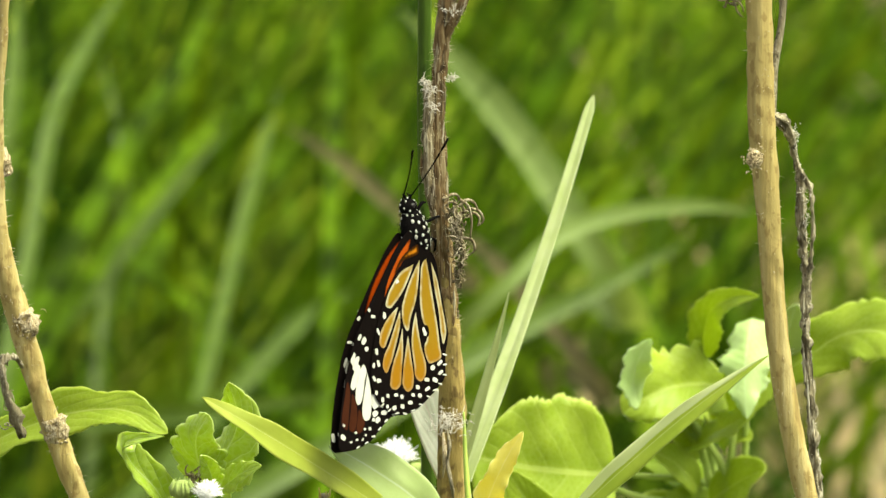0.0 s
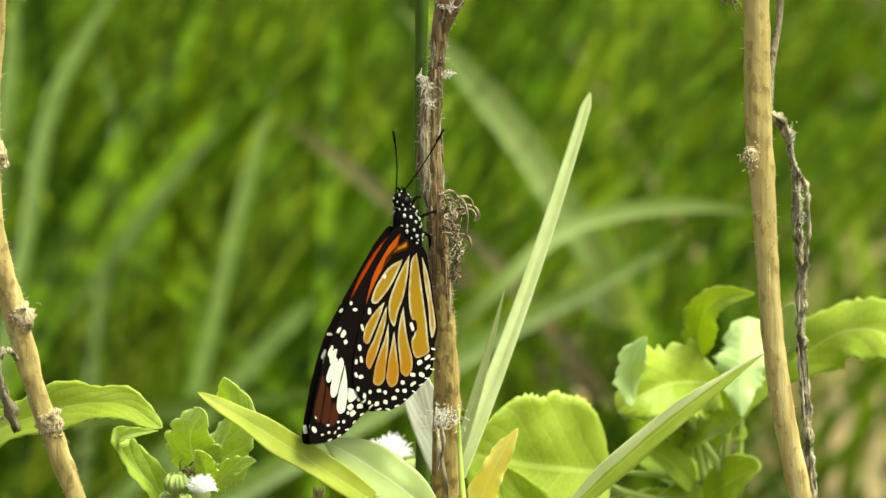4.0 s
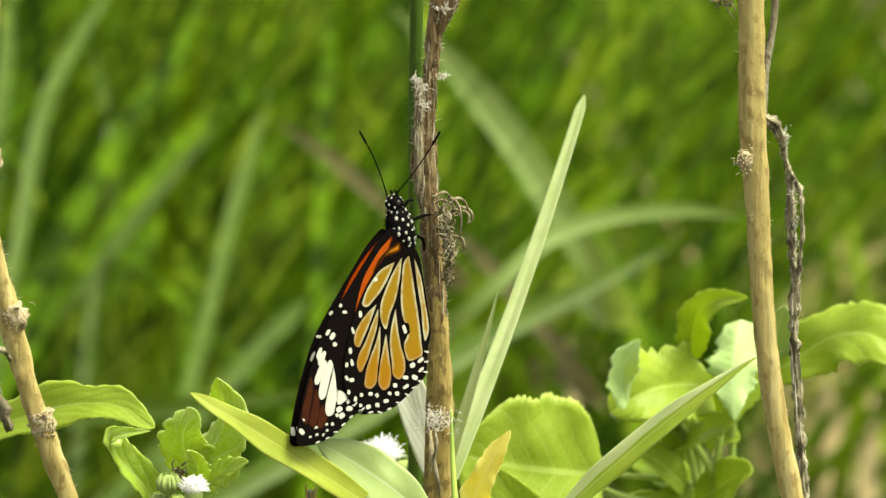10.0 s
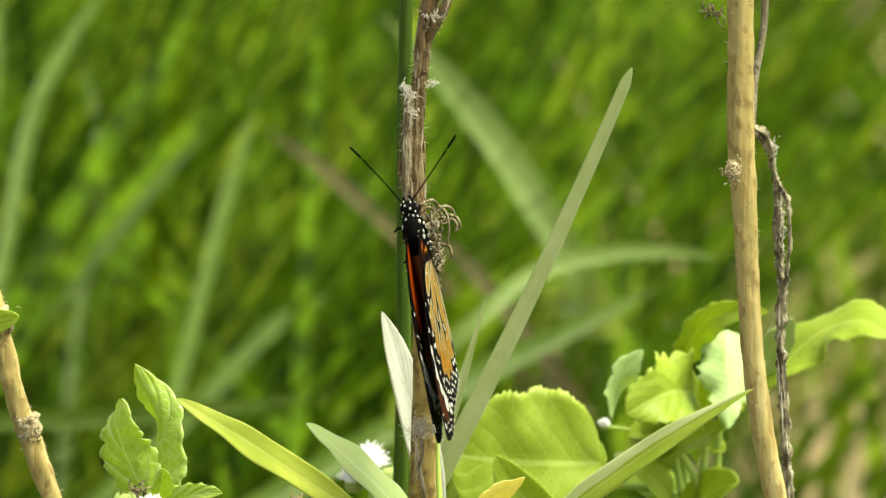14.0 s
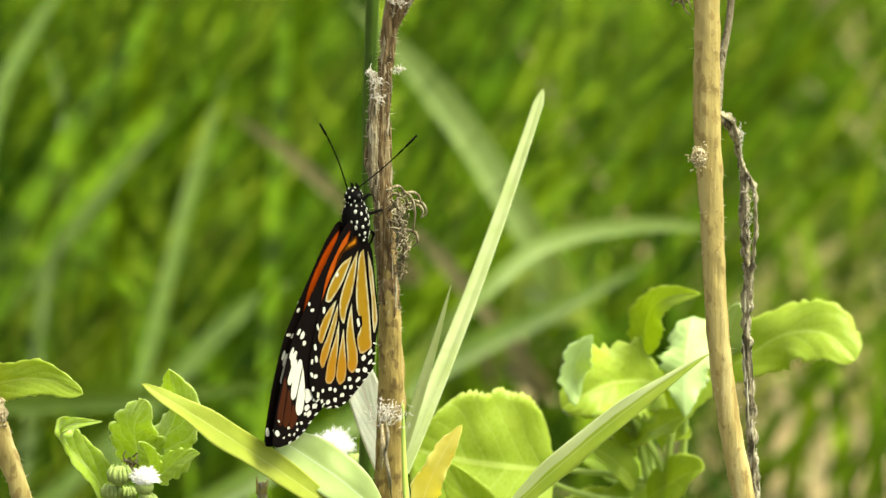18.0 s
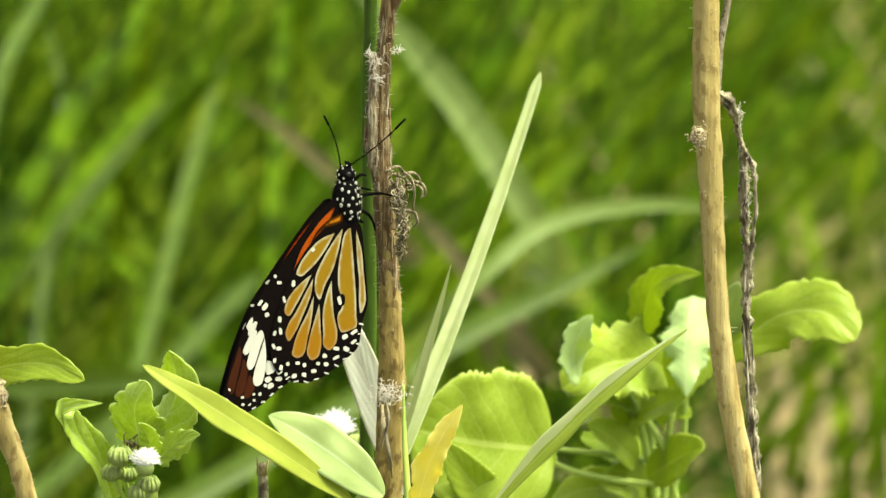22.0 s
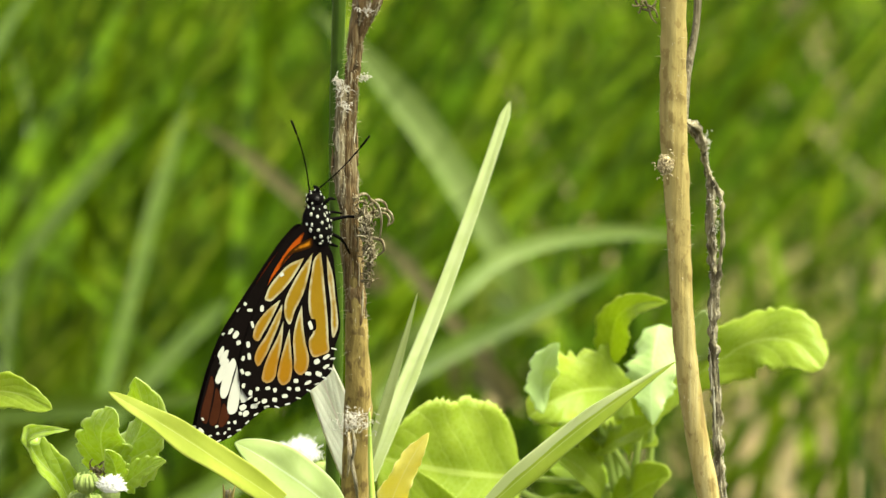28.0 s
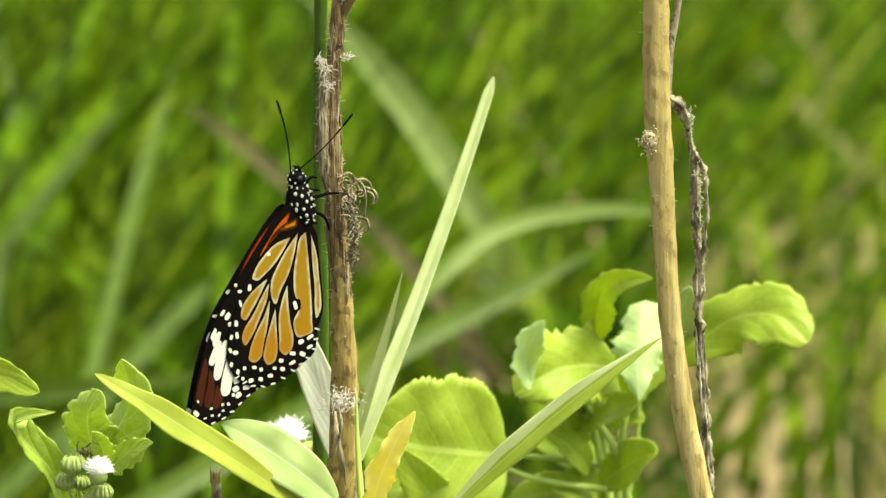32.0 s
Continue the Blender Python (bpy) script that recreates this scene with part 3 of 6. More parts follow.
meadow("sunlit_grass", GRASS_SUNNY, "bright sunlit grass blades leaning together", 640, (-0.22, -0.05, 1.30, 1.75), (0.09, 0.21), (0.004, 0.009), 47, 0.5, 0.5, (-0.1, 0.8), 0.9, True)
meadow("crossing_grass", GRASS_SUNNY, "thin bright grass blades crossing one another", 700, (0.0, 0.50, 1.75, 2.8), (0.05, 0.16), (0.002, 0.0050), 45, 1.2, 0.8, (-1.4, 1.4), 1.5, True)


def tall_blade(points, width, mat, label, group="tall meadow grasses", face=(0, -1, 0.2), name="meadow_grass_plant", behind=0.0):
    """One broad grass blade, rooted in the soil behind the weeds."""
    first, second = Vector(points[0]), Vector(points[1])
    slope = (first - second).normalized()
    run = first.z / max(-slope.z, 0.35)
    o = first + slope * run * 0.8
    o.z = 0.0
    half = first + slope * run * 0.45
    half.z = max(half.z, 0.25 * first.z)
    if behind:
        o = Vector((first.x + slope.x * 0.03, first.y + behind, 0.0))
        half = first.lerp(o, 0.4) + Vector((0, 0, 0.02))
    pts = spline([tuple(o), tuple(half)] + [tuple(p) for p in points], 8)
    bm = bmesh.new()
    uv = bm.loops.layers.uv.new("UVMap")
    n, rows = len(pts), []
    for i, p in enumerate(pts):
        t = (pts[min(i + 1, n - 1)] - pts[max(i - 1, 0)]).normalized()
        s = t.cross(Vector(face)).normalized()
        up = s.cross(t)
        u = i / (n - 1)
        w = width * 0.5 * (0.55 + 0.45 * min(1, u * 3)) * (1 - max(0.0, (u - 0.6) / 0.4) ** 1.8) + 0.0002
        rows.append([bm.verts.new(p - o + s * w * v + up * abs(v) * w * 0.3) for v in (-1, -0.5, 0, 0.5, 1)])
    for i in range(n - 1):
        for j in range(4):
            f = bm.faces.new((rows[i][j], rows[i][j + 1], rows[i + 1][j + 1], rows[i + 1][j]))
            for l, c in zip(f.loops, ((i, j), (i, j + 1), (i + 1, j + 1), (i + 1, j))):
                l[uv].uv = (c[0] / n, c[1] / 4)
    root = thing(name, o, label, "grass", group)
    blade = part("blade", bm, mat, root)
    bm = bmesh.new()
    tube(bm, [p - o + Vector((0, -0.0003, 0)) for p in pts[::2]], [width * 0.07, width * 0.06, width * 0.03], 5)
    part("midrib", bm, mat, blade)
    return root


# ---- blades of the meadow that stand out ----
BLUR = [
    (((-0.1100, 1.0000, 0.2139), (-0.0902, 1.0400, 0.2306), (-0.0662, 1.1000, 0.2481)), 0.0085, 0),
    (((-0.1142, 1.1000, 0.1670), (-0.1004, 1.1400, 0.1861), (-0.0834, 1.2000, 0.1998), (-0.0758, 1.2400, 0.2095)), 0.0080, 1),
    (((-0.0651, 1.0000, 0.2194), (-0.0604, 1.0400, 0.2343), (-0.0562, 1.0700, 0.2450), (-0.0514, 1.1200, 0.2554)), 0.0060, 0),
    (((-0.0731, 1.0000, 0.1841), (-0.0729, 1.0300, 0.1974), (-0.0719, 1.0700, 0.2140)), 0.0085, 1),
    (((-0.0341, 1.1000, 0.2527), (-0.0338, 1.1300, 0.2623), (-0.0339, 1.1600, 0.2739)), 0.0075, 1),
    (((-0.0989, 1.0000, 0.2511), (-0.0899, 1.0300, 0.2632), (-0.0776, 1.0700, 0.2753), (-0.0677, 1.1200, 0.2878)), 0.0095, 1),
    (((-0.1189, 0.9500, 0.2455), (-0.1131, 1.0000, 0.2745), (-0.1046, 1.0400, 0.2865), (-0.0950, 1.0800, 0.2956)), 0.0070, 0),
    (((-0.0624, 1.0000, 0.1905), (-0.0496, 1.0300, 0.1986), (-0.0401, 1.0600, 0.2003), (-0.0296, 1.1000, 0.1972)), 0.0080, 0),
    (((-0.1285, 1.0500, 0.2679), (-0.1279, 1.0700, 0.2775), (-0.1283, 1.1000, 0.2904)), 0.0080, 0),
    (((-0.1163, 0.9500, 0.2143), (-0.1026, 1.0000, 0.2278), (-0.0774, 1.0500, 0.2505), (-0.0635, 1.1000, 0.2555)), 0.0085, 1),
    (((-0.1032, 1.1500, 0.2036), (-0.1012, 1.1800, 0.2273), (-0.1075, 1.2000, 0.2518)), 0.0070, 0),
]
for line, width, kind in BLUR:
    tall_blade(line, width * 0.6, (BLADE_FAR, GRASS_BRIGHT, BLADE_HAZE)[kind], ("broad green blade of meadow grass", "bright yellow-green blade of meadow grass", "pale grey-green blade of meadow grass")[kind])
tall_blade(((0.0320, 0.9000, 0.2652), (0.0178, 0.9200, 0.2833), (0.0035, 0.9300, 0.2988), (-0.0141, 0.9400, 0.3136)), 0.0085, BLADE_HAZE, "pale green blade of meadow grass arching over", behind=0.7)
low_blade = tall_blade(((-0.0061, 0.7500, 0.2501), (0.0149, 0.7700, 0.2590), (0.0391, 0.7900, 0.2665), (0.0629, 0.8100, 0.2742)), 0.0062, BLADE_FAR, "broad green blade of meadow grass lying over")
arch_blade = tall_blade(((0.0185, 0.6500, 0.3035), (0.0271, 0.6600, 0.3088), (0.0372, 0.6700, 0.3111), (0.0517, 0.6800, 0.3117), (0.0684, 0.6900, 0.3096), (0.0770, 0.6950, 0.3070)), 0.0040, BLADE_HAZE, "pale green grass blade lying arched over", behind=0.6)
tall_blade(((-0.0886, 0.7000, 0.2534), (-0.0683, 0.7000, 0.2548), (-0.0495, 0.7000, 0.2571), (-0.0293, 0.7000, 0.2593)), 0.0046, BLADE_FAR, "green grass blade lying nearly level")
tall_blade(((-0.0188, 1.0000, 0.2466), (-0.0321, 1.0100, 0.2560), (-0.0470, 1.0200, 0.2638)), 0.004, DULL_STRAW, "dry straw-coloured grass blade", behind=0.6)
tall_blade(((0.0213, 0.9000, 0.2388), (0.0104, 0.9100, 0.2495), (-0.0038, 0.9200, 0.2586)), 0.004, DULL_STRAW, "dry straw-coloured grass blade", behind=0.6)


for foot, top, w in (((0.1221, 1.2000, 0.1096), (0.1246, 1.3000, 0.1281), 0.0070), ((0.1336, 1.2000, 0.1098), (0.1394, 1.3000, 0.1208), 0.0055), ((0.1478, 1.2000, 0.1100), (0.1506, 1.3000, 0.1116), 0.0070),
                     ((0.1196, 1.2000, 0.1073), (0.1230, 1.3000, 0.1220), 0.0050), ((0.0890, 1.3000, 0.0844), (0.0903, 1.4000, 0.1025), 0.0060), ((0.1262, 1.2500, 0.0949), (0.1297, 1.3000, 0.1257), 0.0060),
                     ((0.1594, 1.2500, 0.0978), (0.1595, 1.3000, 0.1193), 0.0070), ((0.0390, 1.0500, 0.1597), (0.0382, 1.0800, 0.1871), 0.0050)):
    tall_blade((foot, tuple((Vector(foot) + Vector(top)) / 2 + Vector((0.001, 0, 0))), top), w * 0.7, STRAW, "dead straw-coloured upright grass stalk", "dead grass stalks")


# ---- dry stems ----
def dry_stem(name, label, line, radii, mat, hair, seed, base, ridge=0.05, lump=0.25, sides=16, group="withered weeds"):
    root = thing(name, base, label, "weed stem", group)
    pts = spline([tuple(Vector(p) - Vector(base)) for p in line], 14)
    bm = bmesh.new()
    tube(bm, pts, radii, sides, ridge, lump, seed, True, 260.0)
    part("stalk", bm, mat, root)
    if hair:
        bm = bmesh.new()
        hairs(bm, pts, radii, hair, 0.0011, seed)
        tagged(part("bristle_coat", bm, HAIR, root, "short pale bristles"), kind="stuff")
    return root


def bark_strips(root, line, radii, count, mats, seed):
    """Peeling fibres of bark along a stem, some lifting off at their ends."""
    rnd = random.Random(seed)
    n = len(line)
    for _ in range(count):
        i, run = rnd.randrange(2, n - 14), rnd.randrange(5, 13)
        a = rnd.uniform(0, 6.283)
        pts = []
        for k in range(run):
            p, q = line[i + k], line[min(i + k + 1, n - 1)]
            t = (q - p).normalized()
            f = (i + k) / (n - 1) * (len(radii) - 1)
            r = radii[min(int(f), len(radii) - 1)]
            s = t.cross(Vector((0, 1, 0.1))).normalized()
            d = s * math.cos(a) + s.cross(t) * math.sin(a)
            lift = 0.00002 + 0.0006 * max(0.0, abs(k / (run - 1) - 0.5) * 2 - 0.75) * rnd.uniform(0.2, 2.0)
            pts.append(p + d * (r * 1.04 + lift))
            a += rnd.uniform(-0.12, 0.12)
        bm = bmesh.new()
        w = rnd.uniform(0.00012, 0.00032)
        tube(bm, spline([tuple(p) for p in pts], 2), [w * 0.5, w, w * 0.9, w * 0.3], 5, 0.1, 0.4, rnd.random() * 9)
        part("bark_strip", bm, rnd.choice(mats), root)


PERCH_BASE = (-0.006, 0.0, 0.0)
perch = dry_stem("withered_weed", "weathered brown dry weed stem with peeling bark", [
    PERCH_BASE, (-0.0035, 0.0, 0.25), (-0.0010, 0.0000, 0.3942), (-0.0005, 0.0000, 0.4067), (-0.0002, 0.0000, 0.4192), (-0.0005, 0.0000, 0.4336), (-0.0011, 0.0000, 0.4450), (-0.0017, 0.0000, 0.4522)],
    [0.0034, 0.0030, 0.0026, 0.0026, 0.0025, 0.0020, 0.0015, 0.0011], BARK_OLIVE, 150, 1.0, PERCH_BASE, 0.04, 0.2, 20)
bm = bmesh.new()
upper = spline([tuple(Vector(p) - Vector(PERCH_BASE)) for p in ((-0.0004, 0.0000, 0.4285), (-0.0007, 0.0000, 0.4378), (-0.0012, 0.0000, 0.4460), (-0.0019, 0.0000, 0.4552), (-0.0021, 0.0000, 0.4645), (-0.0022, 0.0000, 0.4747), (-0.0018, 0.0000, 0.4818), (-0.0011, 0.0000, 0.4892), (0.0001, 0.0000, 0.4967), (0.0018, 0.0000, 0.5042))], 14)
upper_radii = [0.0012, 0.0017, 0.0017, 0.0015, 0.0013, 0.0012, 0.0012, 0.0013, 0.0014, 0.0014]
tube(bm, upper, upper_radii, 28, 0.10, 0.35, 1.0, True, 420.0)
part("upper_stalk", bm, BARK_GREY, perch, "grey-brown furrowed upper stalk")
bm = bmesh.new()
hairs(bm, upper, upper_radii, 420, 0.0014, 12)
tagged(part("bristle_coat", bm, HAIR, perch, "short pale bristles"), kind="stuff")
for name, line, radii, mat, label in (
        ("side_strand", ((-0.0028, -0.0004, 0.4560), (-0.0037, -0.0008, 0.4600), (-0.0041, -0.0010, 0.4640), (-0.0040, -0.0010, 0.4700), (-0.0039, -0.0010, 0.4748), (-0.0037, -0.0010, 0.4783), (-0.0041, -0.0012, 0.4807)),
         [0.0003, 0.0007, 0.0010, 0.0010, 0.0009, 0.0009, 0.0005], DRY, "olive-grey side strand with a broken tufted end"),
        ("broken_fork", ((-0.0004, -0.0006, 0.4890), (0.0010, -0.0014, 0.4924), (0.0025, -0.0020, 0.4955), (0.0034, -0.0020, 0.4990), (0.0038, -0.0020, 0.5030)), [0.0006, 0.0008, 0.0007, 0.0006, 0.0004], BARK_GREY, "")):
    bm = bmesh.new()
    pts = spline([tuple(Vector(p) - Vector(PERCH_BASE)) for p in line], 10)
    tube(bm, pts, radii, 18, 0.12, 0.5, 3.0, True, 520.0)
    strand = part(name, bm, mat, perch, label)
    bm = bmesh.new()
    hairs(bm, pts, radii, 170, 0.0010, 21)
    tagged(part("bristle_coat", bm, HAIR, strand, "short pale bristles"), kind="stuff")
    bark_strips(perch, pts, radii, 14, (DRY, HAIR, BARK_GREY), 23)


bark_strips(perch, upper, upper_radii, 64, (DRY, BARK_GREY, DRY, HAIR), 8)
bm = bmesh.new()
o = Vector(PERCH_BASE)
tangle(bm, Vector((0.0006, -0.0060, 0.4588)) - o, (0.0006, 0.0008, 0.0010), 26, 0.00016, 11, 0.0034, 16)
tangle(bm, Vector((0.0011, -0.0040, 0.4549)) - o, (0.0006, 0.0008, 0.0012), 54, 0.00015, 12, 0.0027, 14)
tangle(bm, Vector((0.0015, -0.0040, 0.4506)) - o, (0.0005, 0.0007, 0.0014), 80, 0.00015, 13, 0.0020, 12)
tangle(bm, Vector((0.0013, -0.0040, 0.4463)) - o, (0.0003, 0.0004, 0.0011), 30, 0.00013, 14, 0.0024, 14)
tagged(part("dry_flower_head", bm, DRY, perch, "withered grey-brown curled flower head"), kind="stuff")
bm = bmesh.new()
tangle(bm, Vector((0.0010, -0.0070, 0.4572)) - o, (0.0006, 0.0008, 0.0015), 18, 0.00011, 15, 0.0028, 12)
tangle(bm, Vector((0.0016, -0.0050, 0.4512)) - o, (0.0004, 0.0007, 0.0015), 30, 0.00011, 16, 0.0022, 10)
tagged(part("dry_floret", bm, HAIR, perch, "pale curled dry florets"), kind="stuff")
for hook in ([(0.0020, -0.0060, 0.4580), (0.0036, -0.0070, 0.4590), (0.0052, -0.0070, 0.4583), (0.0056, -0.0070, 0.4567), (0.0046, -0.0070, 0.4559)], [(0.0014, -0.0100, 0.4602), (0.0028, -0.0090, 0.4610), (0.0042, -0.0080, 0.4602), (0.0048, -0.0080, 0.4586)],
             [(0.0022, -0.0070, 0.4537), (0.0037, -0.0080, 0.4535), (0.0042, -0.0080, 0.4519), (0.0032, -0.0070, 0.4506)], [(0.0028, -0.0050, 0.4573), (0.0042, -0.0060, 0.4580), (0.0050, -0.0060, 0.4571), (0.0048, -0.0060, 0.4558)], [(-0.0014, -0.0160, 0.4627), (0.0002, -0.0140, 0.4631), (0.0016, -0.0100, 0.4613), (0.0022, -0.0080, 0.4588)],
             [(0.0016, -0.0100, 0.4613), (0.0028, -0.0090, 0.4602), (0.0036, -0.0080, 0.4575), (0.0034, -0.0080, 0.4539)]):
    bm = bmesh.new()
    tube(bm, spline([tuple(Vector(p) - o) for p in hook], 6), [0.0003, 0.00028, 0.00022, 0.00012], 6, 0.0, 0.2)
    part("dry_tendril", bm, DRY, perch)
for n, (place, spread, count) in enumerate((((-0.0043, -0.0030, 0.4811), 0.0004, 20), ((0.0003, -0.0020, 0.4816), 0.0004, 12), ((-0.0034, -0.0030, 0.4796), 0.0006, 16), ((-0.0029, -0.0030, 0.4767), 0.0006, 12), ((-0.0006, -0.0240, 0.4244), 0.0014, 90), ((0.0003, -0.0140, 0.4962), 0.0006, 8))):
    bm = bmesh.new()
    tangle(bm, Vector(place) - o, (spread, spread * 0.6, spread * 0.7), count * 2, 0.00006, 30 + n, 0.0014, 6)
    tagged(part("fuzz_tuft", bm, FUZZ, perch, "whitish cottony fuzz"), kind="stuff")

bm = bmesh.new()
tube(bm, spline([tuple(Vector(p) - o) for p in ((-0.0010, -0.0270, 0.4237), (-0.0006, -0.0310, 0.4217), (-0.0010, -0.0300, 0.4184), (-0.0004, -0.0310, 0.4156), (0.0001, -0.0270, 0.4100))], 8), [0.0001, 0.00028, 0.0002, 0.00034, 0.0003, 0.0001], 8, 0.25, 0.9, 5.0)
part("bark_flap", bm, VINE_CORE, perch, "dark cracked flap of bark below the node")
bm = bmesh.new()
tube(bm, spline([tuple(Vector(p) - o) for p in ((-0.0017, -0.0260, 0.4229), (-0.0015, -0.0300, 0.4199), (-0.0019, -0.0280, 0.4154))], 8), [0.0002, 0.0004, 0.0002], 6, 0.15, 0.5, 6.0)
part("bark_flap", bm, NODE_SKIN, perch)

TALL_BASE = (0.082, 0.004, 0.0)
tall = dry_stem("withered_weed", "straight tan dry stem with brown freckles and a knob", [
    TALL_BASE, (0.070, 0.004, 0.2), (0.0648, 0.0000, 0.3963), (0.0626, 0.0000, 0.4057), (0.0601, 0.0000, 0.4181), (0.0581, 0.0000, 0.4316), (0.0571, 0.0000, 0.4439), (0.0565, 0.0000, 0.4542), (0.0558, 0.0000, 0.4645), (0.0552, 0.0000, 0.4726),
    (0.0550, 0.0000, 0.4828), (0.0548, 0.0000, 0.4950), (0.0545, 0.0000, 0.5052)],
    [0.0028, 0.0025, 0.0021, 0.0020, 0.0020, 0.0020, 0.0020, 0.0021, 0.0023, 0.0024, 0.0023, 0.0023, 0.0022], BARK_TAN, 280, 2.0, TALL_BASE, 0.03, 0.12, 20)
bm = bmesh.new()
ball(bm, Vector((0.0535, -0.0120, 0.4685)) - Vector(TALL_BASE), (0.0015, 0.0013, 0.0017), 8, 10)
tangle(bm, Vector((0.0532, -0.0140, 0.4689)) - Vector(TALL_BASE), (0.0008, 0.0005, 0.0010), 110, 0.00017, 42, 0.0004, 4)
tagged(part("knob", bm, NODE_SKIN, tall, "rough whitish tufted bud scar"), kind="stuff")
bm = bmesh.new()
tangle(bm, Vector((0.0497, 0.0000, 0.4945)) - Vector(TALL_BASE), (0.0005, 0.0006, 0.0004), 12, 0.0002, 41, 0.003)
tagged(part("dry_bract", bm, DRY, tall), kind="stuff")

LEFT_BASE = (-0.052, 0.01, 0.0)
left = dry_stem("withered_weed", "crooked tan dry stem with rough nodes", [
    LEFT_BASE, (-0.060, 0.01, 0.22), (-0.0649, 0.0080, 0.3952), (-0.0673, 0.0080, 0.4036), (-0.0706, 0.0080, 0.4130), (-0.0738, 0.0080, 0.4224), (-0.0766, 0.0080, 0.4338), (-0.0791, 0.0080, 0.4432), (-0.0809, 0.0080, 0.4535), (-0.0807, 0.0080, 0.4638), (-0.0802, 0.0080, 0.4761), (-0.0792, 0.0080, 0.4884), (-0.0785, 0.0080, 0.5006)],
    [0.0024, 0.0022, 0.0017, 0.0018, 0.0020, 0.0018, 0.0023, 0.0021, 0.0019, 0.0012, 0.0008, 0.0008, 0.0008], BARK_TAN, 420, 3.0, LEFT_BASE, 0.04, 0.22, 16)
for place, s in (((-0.0763, 0.0020, 0.4357), 0.0022), ((-0.0713, 0.0020, 0.4160), 0.0021), ((-0.0803, 0.0040, 0.4646), 0.0016)):
    bm = bmesh.new()
    c = Vector(place) - Vector(LEFT_BASE)
    axis = Vector((-0.25, 0, 1)).normalized()
    tube(bm, [c + Vector((0, 0.006, 0)) + axis * 0.0006 * (k - 4) for k in range(9)], [s * f for f in (0.86, 0.95, 1.08, 1.12, 1.06, 1.0, 0.9)], 22, 0.06, 0.55, s * 900, True, 1100.0)
    rnd = random.Random(int(s * 1e6))
    for _ in range(26):
        a = rnd.uniform(-2.6, -0.5)
        p = c + Vector((0, 0.006, 0)) + axis * rnd.uniform(-0.0024, 0.0024) + Vector((math.cos(a), math.sin(a), 0)) * s * 1.02
        out = Vector((math.cos(a), math.sin(a), rnd.uniform(0.2, 1.0))).normalized() * rnd.uniform(0.0003, 0.0009)
        wide = Vector((-math.sin(a), math.cos(a), rnd.uniform(-0.5, 0.5))) * rnd.uniform(0.0001, 0.0004)
        tube(bm, [p - out * 0.3, p + out * 0.5 + wide * 0.3, p + out + wide], [0.0002, 0.00022, 0.00006], 5)
    tangle(bm, c + Vector((0, 0.006 - s, 0)), (s * 0.6, s * 0.2, s * 0.6), 26, 0.00007, int(s * 1e5), 0.0013, 5)
    tagged(part("rough_node", bm, NODE_SKIN, left, "cracked whitish stem node"), kind="stuff")
bm = bmesh.new()
tube(bm, spline([tuple(Vector(p) - Vector(LEFT_BASE)) for p in ((-0.0761, -0.0100, 0.4318), (-0.0776, -0.0140, 0.4346), (-0.0792, -0.0160, 0.4342), (-0.0789, -0.0160, 0.4291), (-0.0776, -0.0140, 0.4240), (-0.0762, -0.0120, 0.4194))], 6),
     [0.0003, 0.0004, 0.0008, 0.0007, 0.0005, 0.0010, 0.0004], 10, 0.3, 1.3, 4.0, True, 700.0)
tangle(bm, Vector((-0.0786, -0.0150, 0.4275)) - Vector(LEFT_BASE), (0.0004, 0.0004, 0.0028), 22, 0.00012, 44, 0.0018, 6)
part("withered_leaf", bm, VINE_CORE, left, "dark withered leaf hanging down")

VINE_BASE = (0.094, 0.012, 0.0)
vine = thing("dry_vine", VINE_BASE, "thin grey dry vine twisting down beside the tan stem", "vine")
vp = [VINE_BASE, (0.076, 0.012, 0.2), (0.0654, 0.0080, 0.3922), (0.0651, 0.0080, 0.4048), (0.0642, 0.0080, 0.4173), (0.0635, 0.0080, 0.4277), (0.0632, 0.0080, 0.4359), (0.0633, 0.0080, 0.4443), (0.0626, 0.0080, 0.4493), (0.0624, 0.0080, 0.4545),
      (0.0625, 0.0080, 0.4605), (0.0612, 0.0070, 0.4650), (0.0606, 0.0050, 0.4688), (0.0594, 0.0040, 0.4714), (0.0571, 0.0020, 0.4737)]
vr = [0.0010, 0.0009, 0.0008, 0.0007, 0.0007, 0.0006, 0.0007, 0.0008, 0.0006, 0.0007, 0.0006, 0.0004, 0.0007, 0.0008, 0.0005]
bm = bmesh.new()
vpts = spline([tuple(Vector(p) - Vector(VINE_BASE)) for p in vp], 12)
tube(bm, vpts, vr, 16, 0.2, 1.5, 6.0, True, 600.0)
part("strand", bm, VINE_BARK, vine)
bm = bmesh.new()
hairs(bm, vpts, vr, 380, 0.0006, 53)
tagged(part("bristle_coat", bm, FUZZ, vine, "short pale fibres"), kind="stuff")
bark_strips(vine, vpts, [r * 1.1 for r in vr], 30, (VINE_SKIN, FUZZ, VINE_CORE), 19)
bm = bmesh.new()
tube(bm, spline([tuple(Vector(p) - Vector(VINE_BASE)) for p in ((0.0625, 0.0070, 0.4620), (0.0638, 0.0060, 0.4597), (0.0643, 0.0050, 0.4562), (0.0644, 0.0050, 0.4526), (0.0642, 0.0050, 0.4488), (0.0639, 0.0060, 0.4451), (0.0634, 0.0070, 0.4425))], 10),
     [0.0002, 0.0005, 0.0003, 0.00035, 0.0003, 0.0005, 0.0003], 10, 0.25, 1.2, 8.0, True, 700.0)
part("strand", bm, VINE_BARK, vine, "pale loose side strand")
bm = bmesh.new()
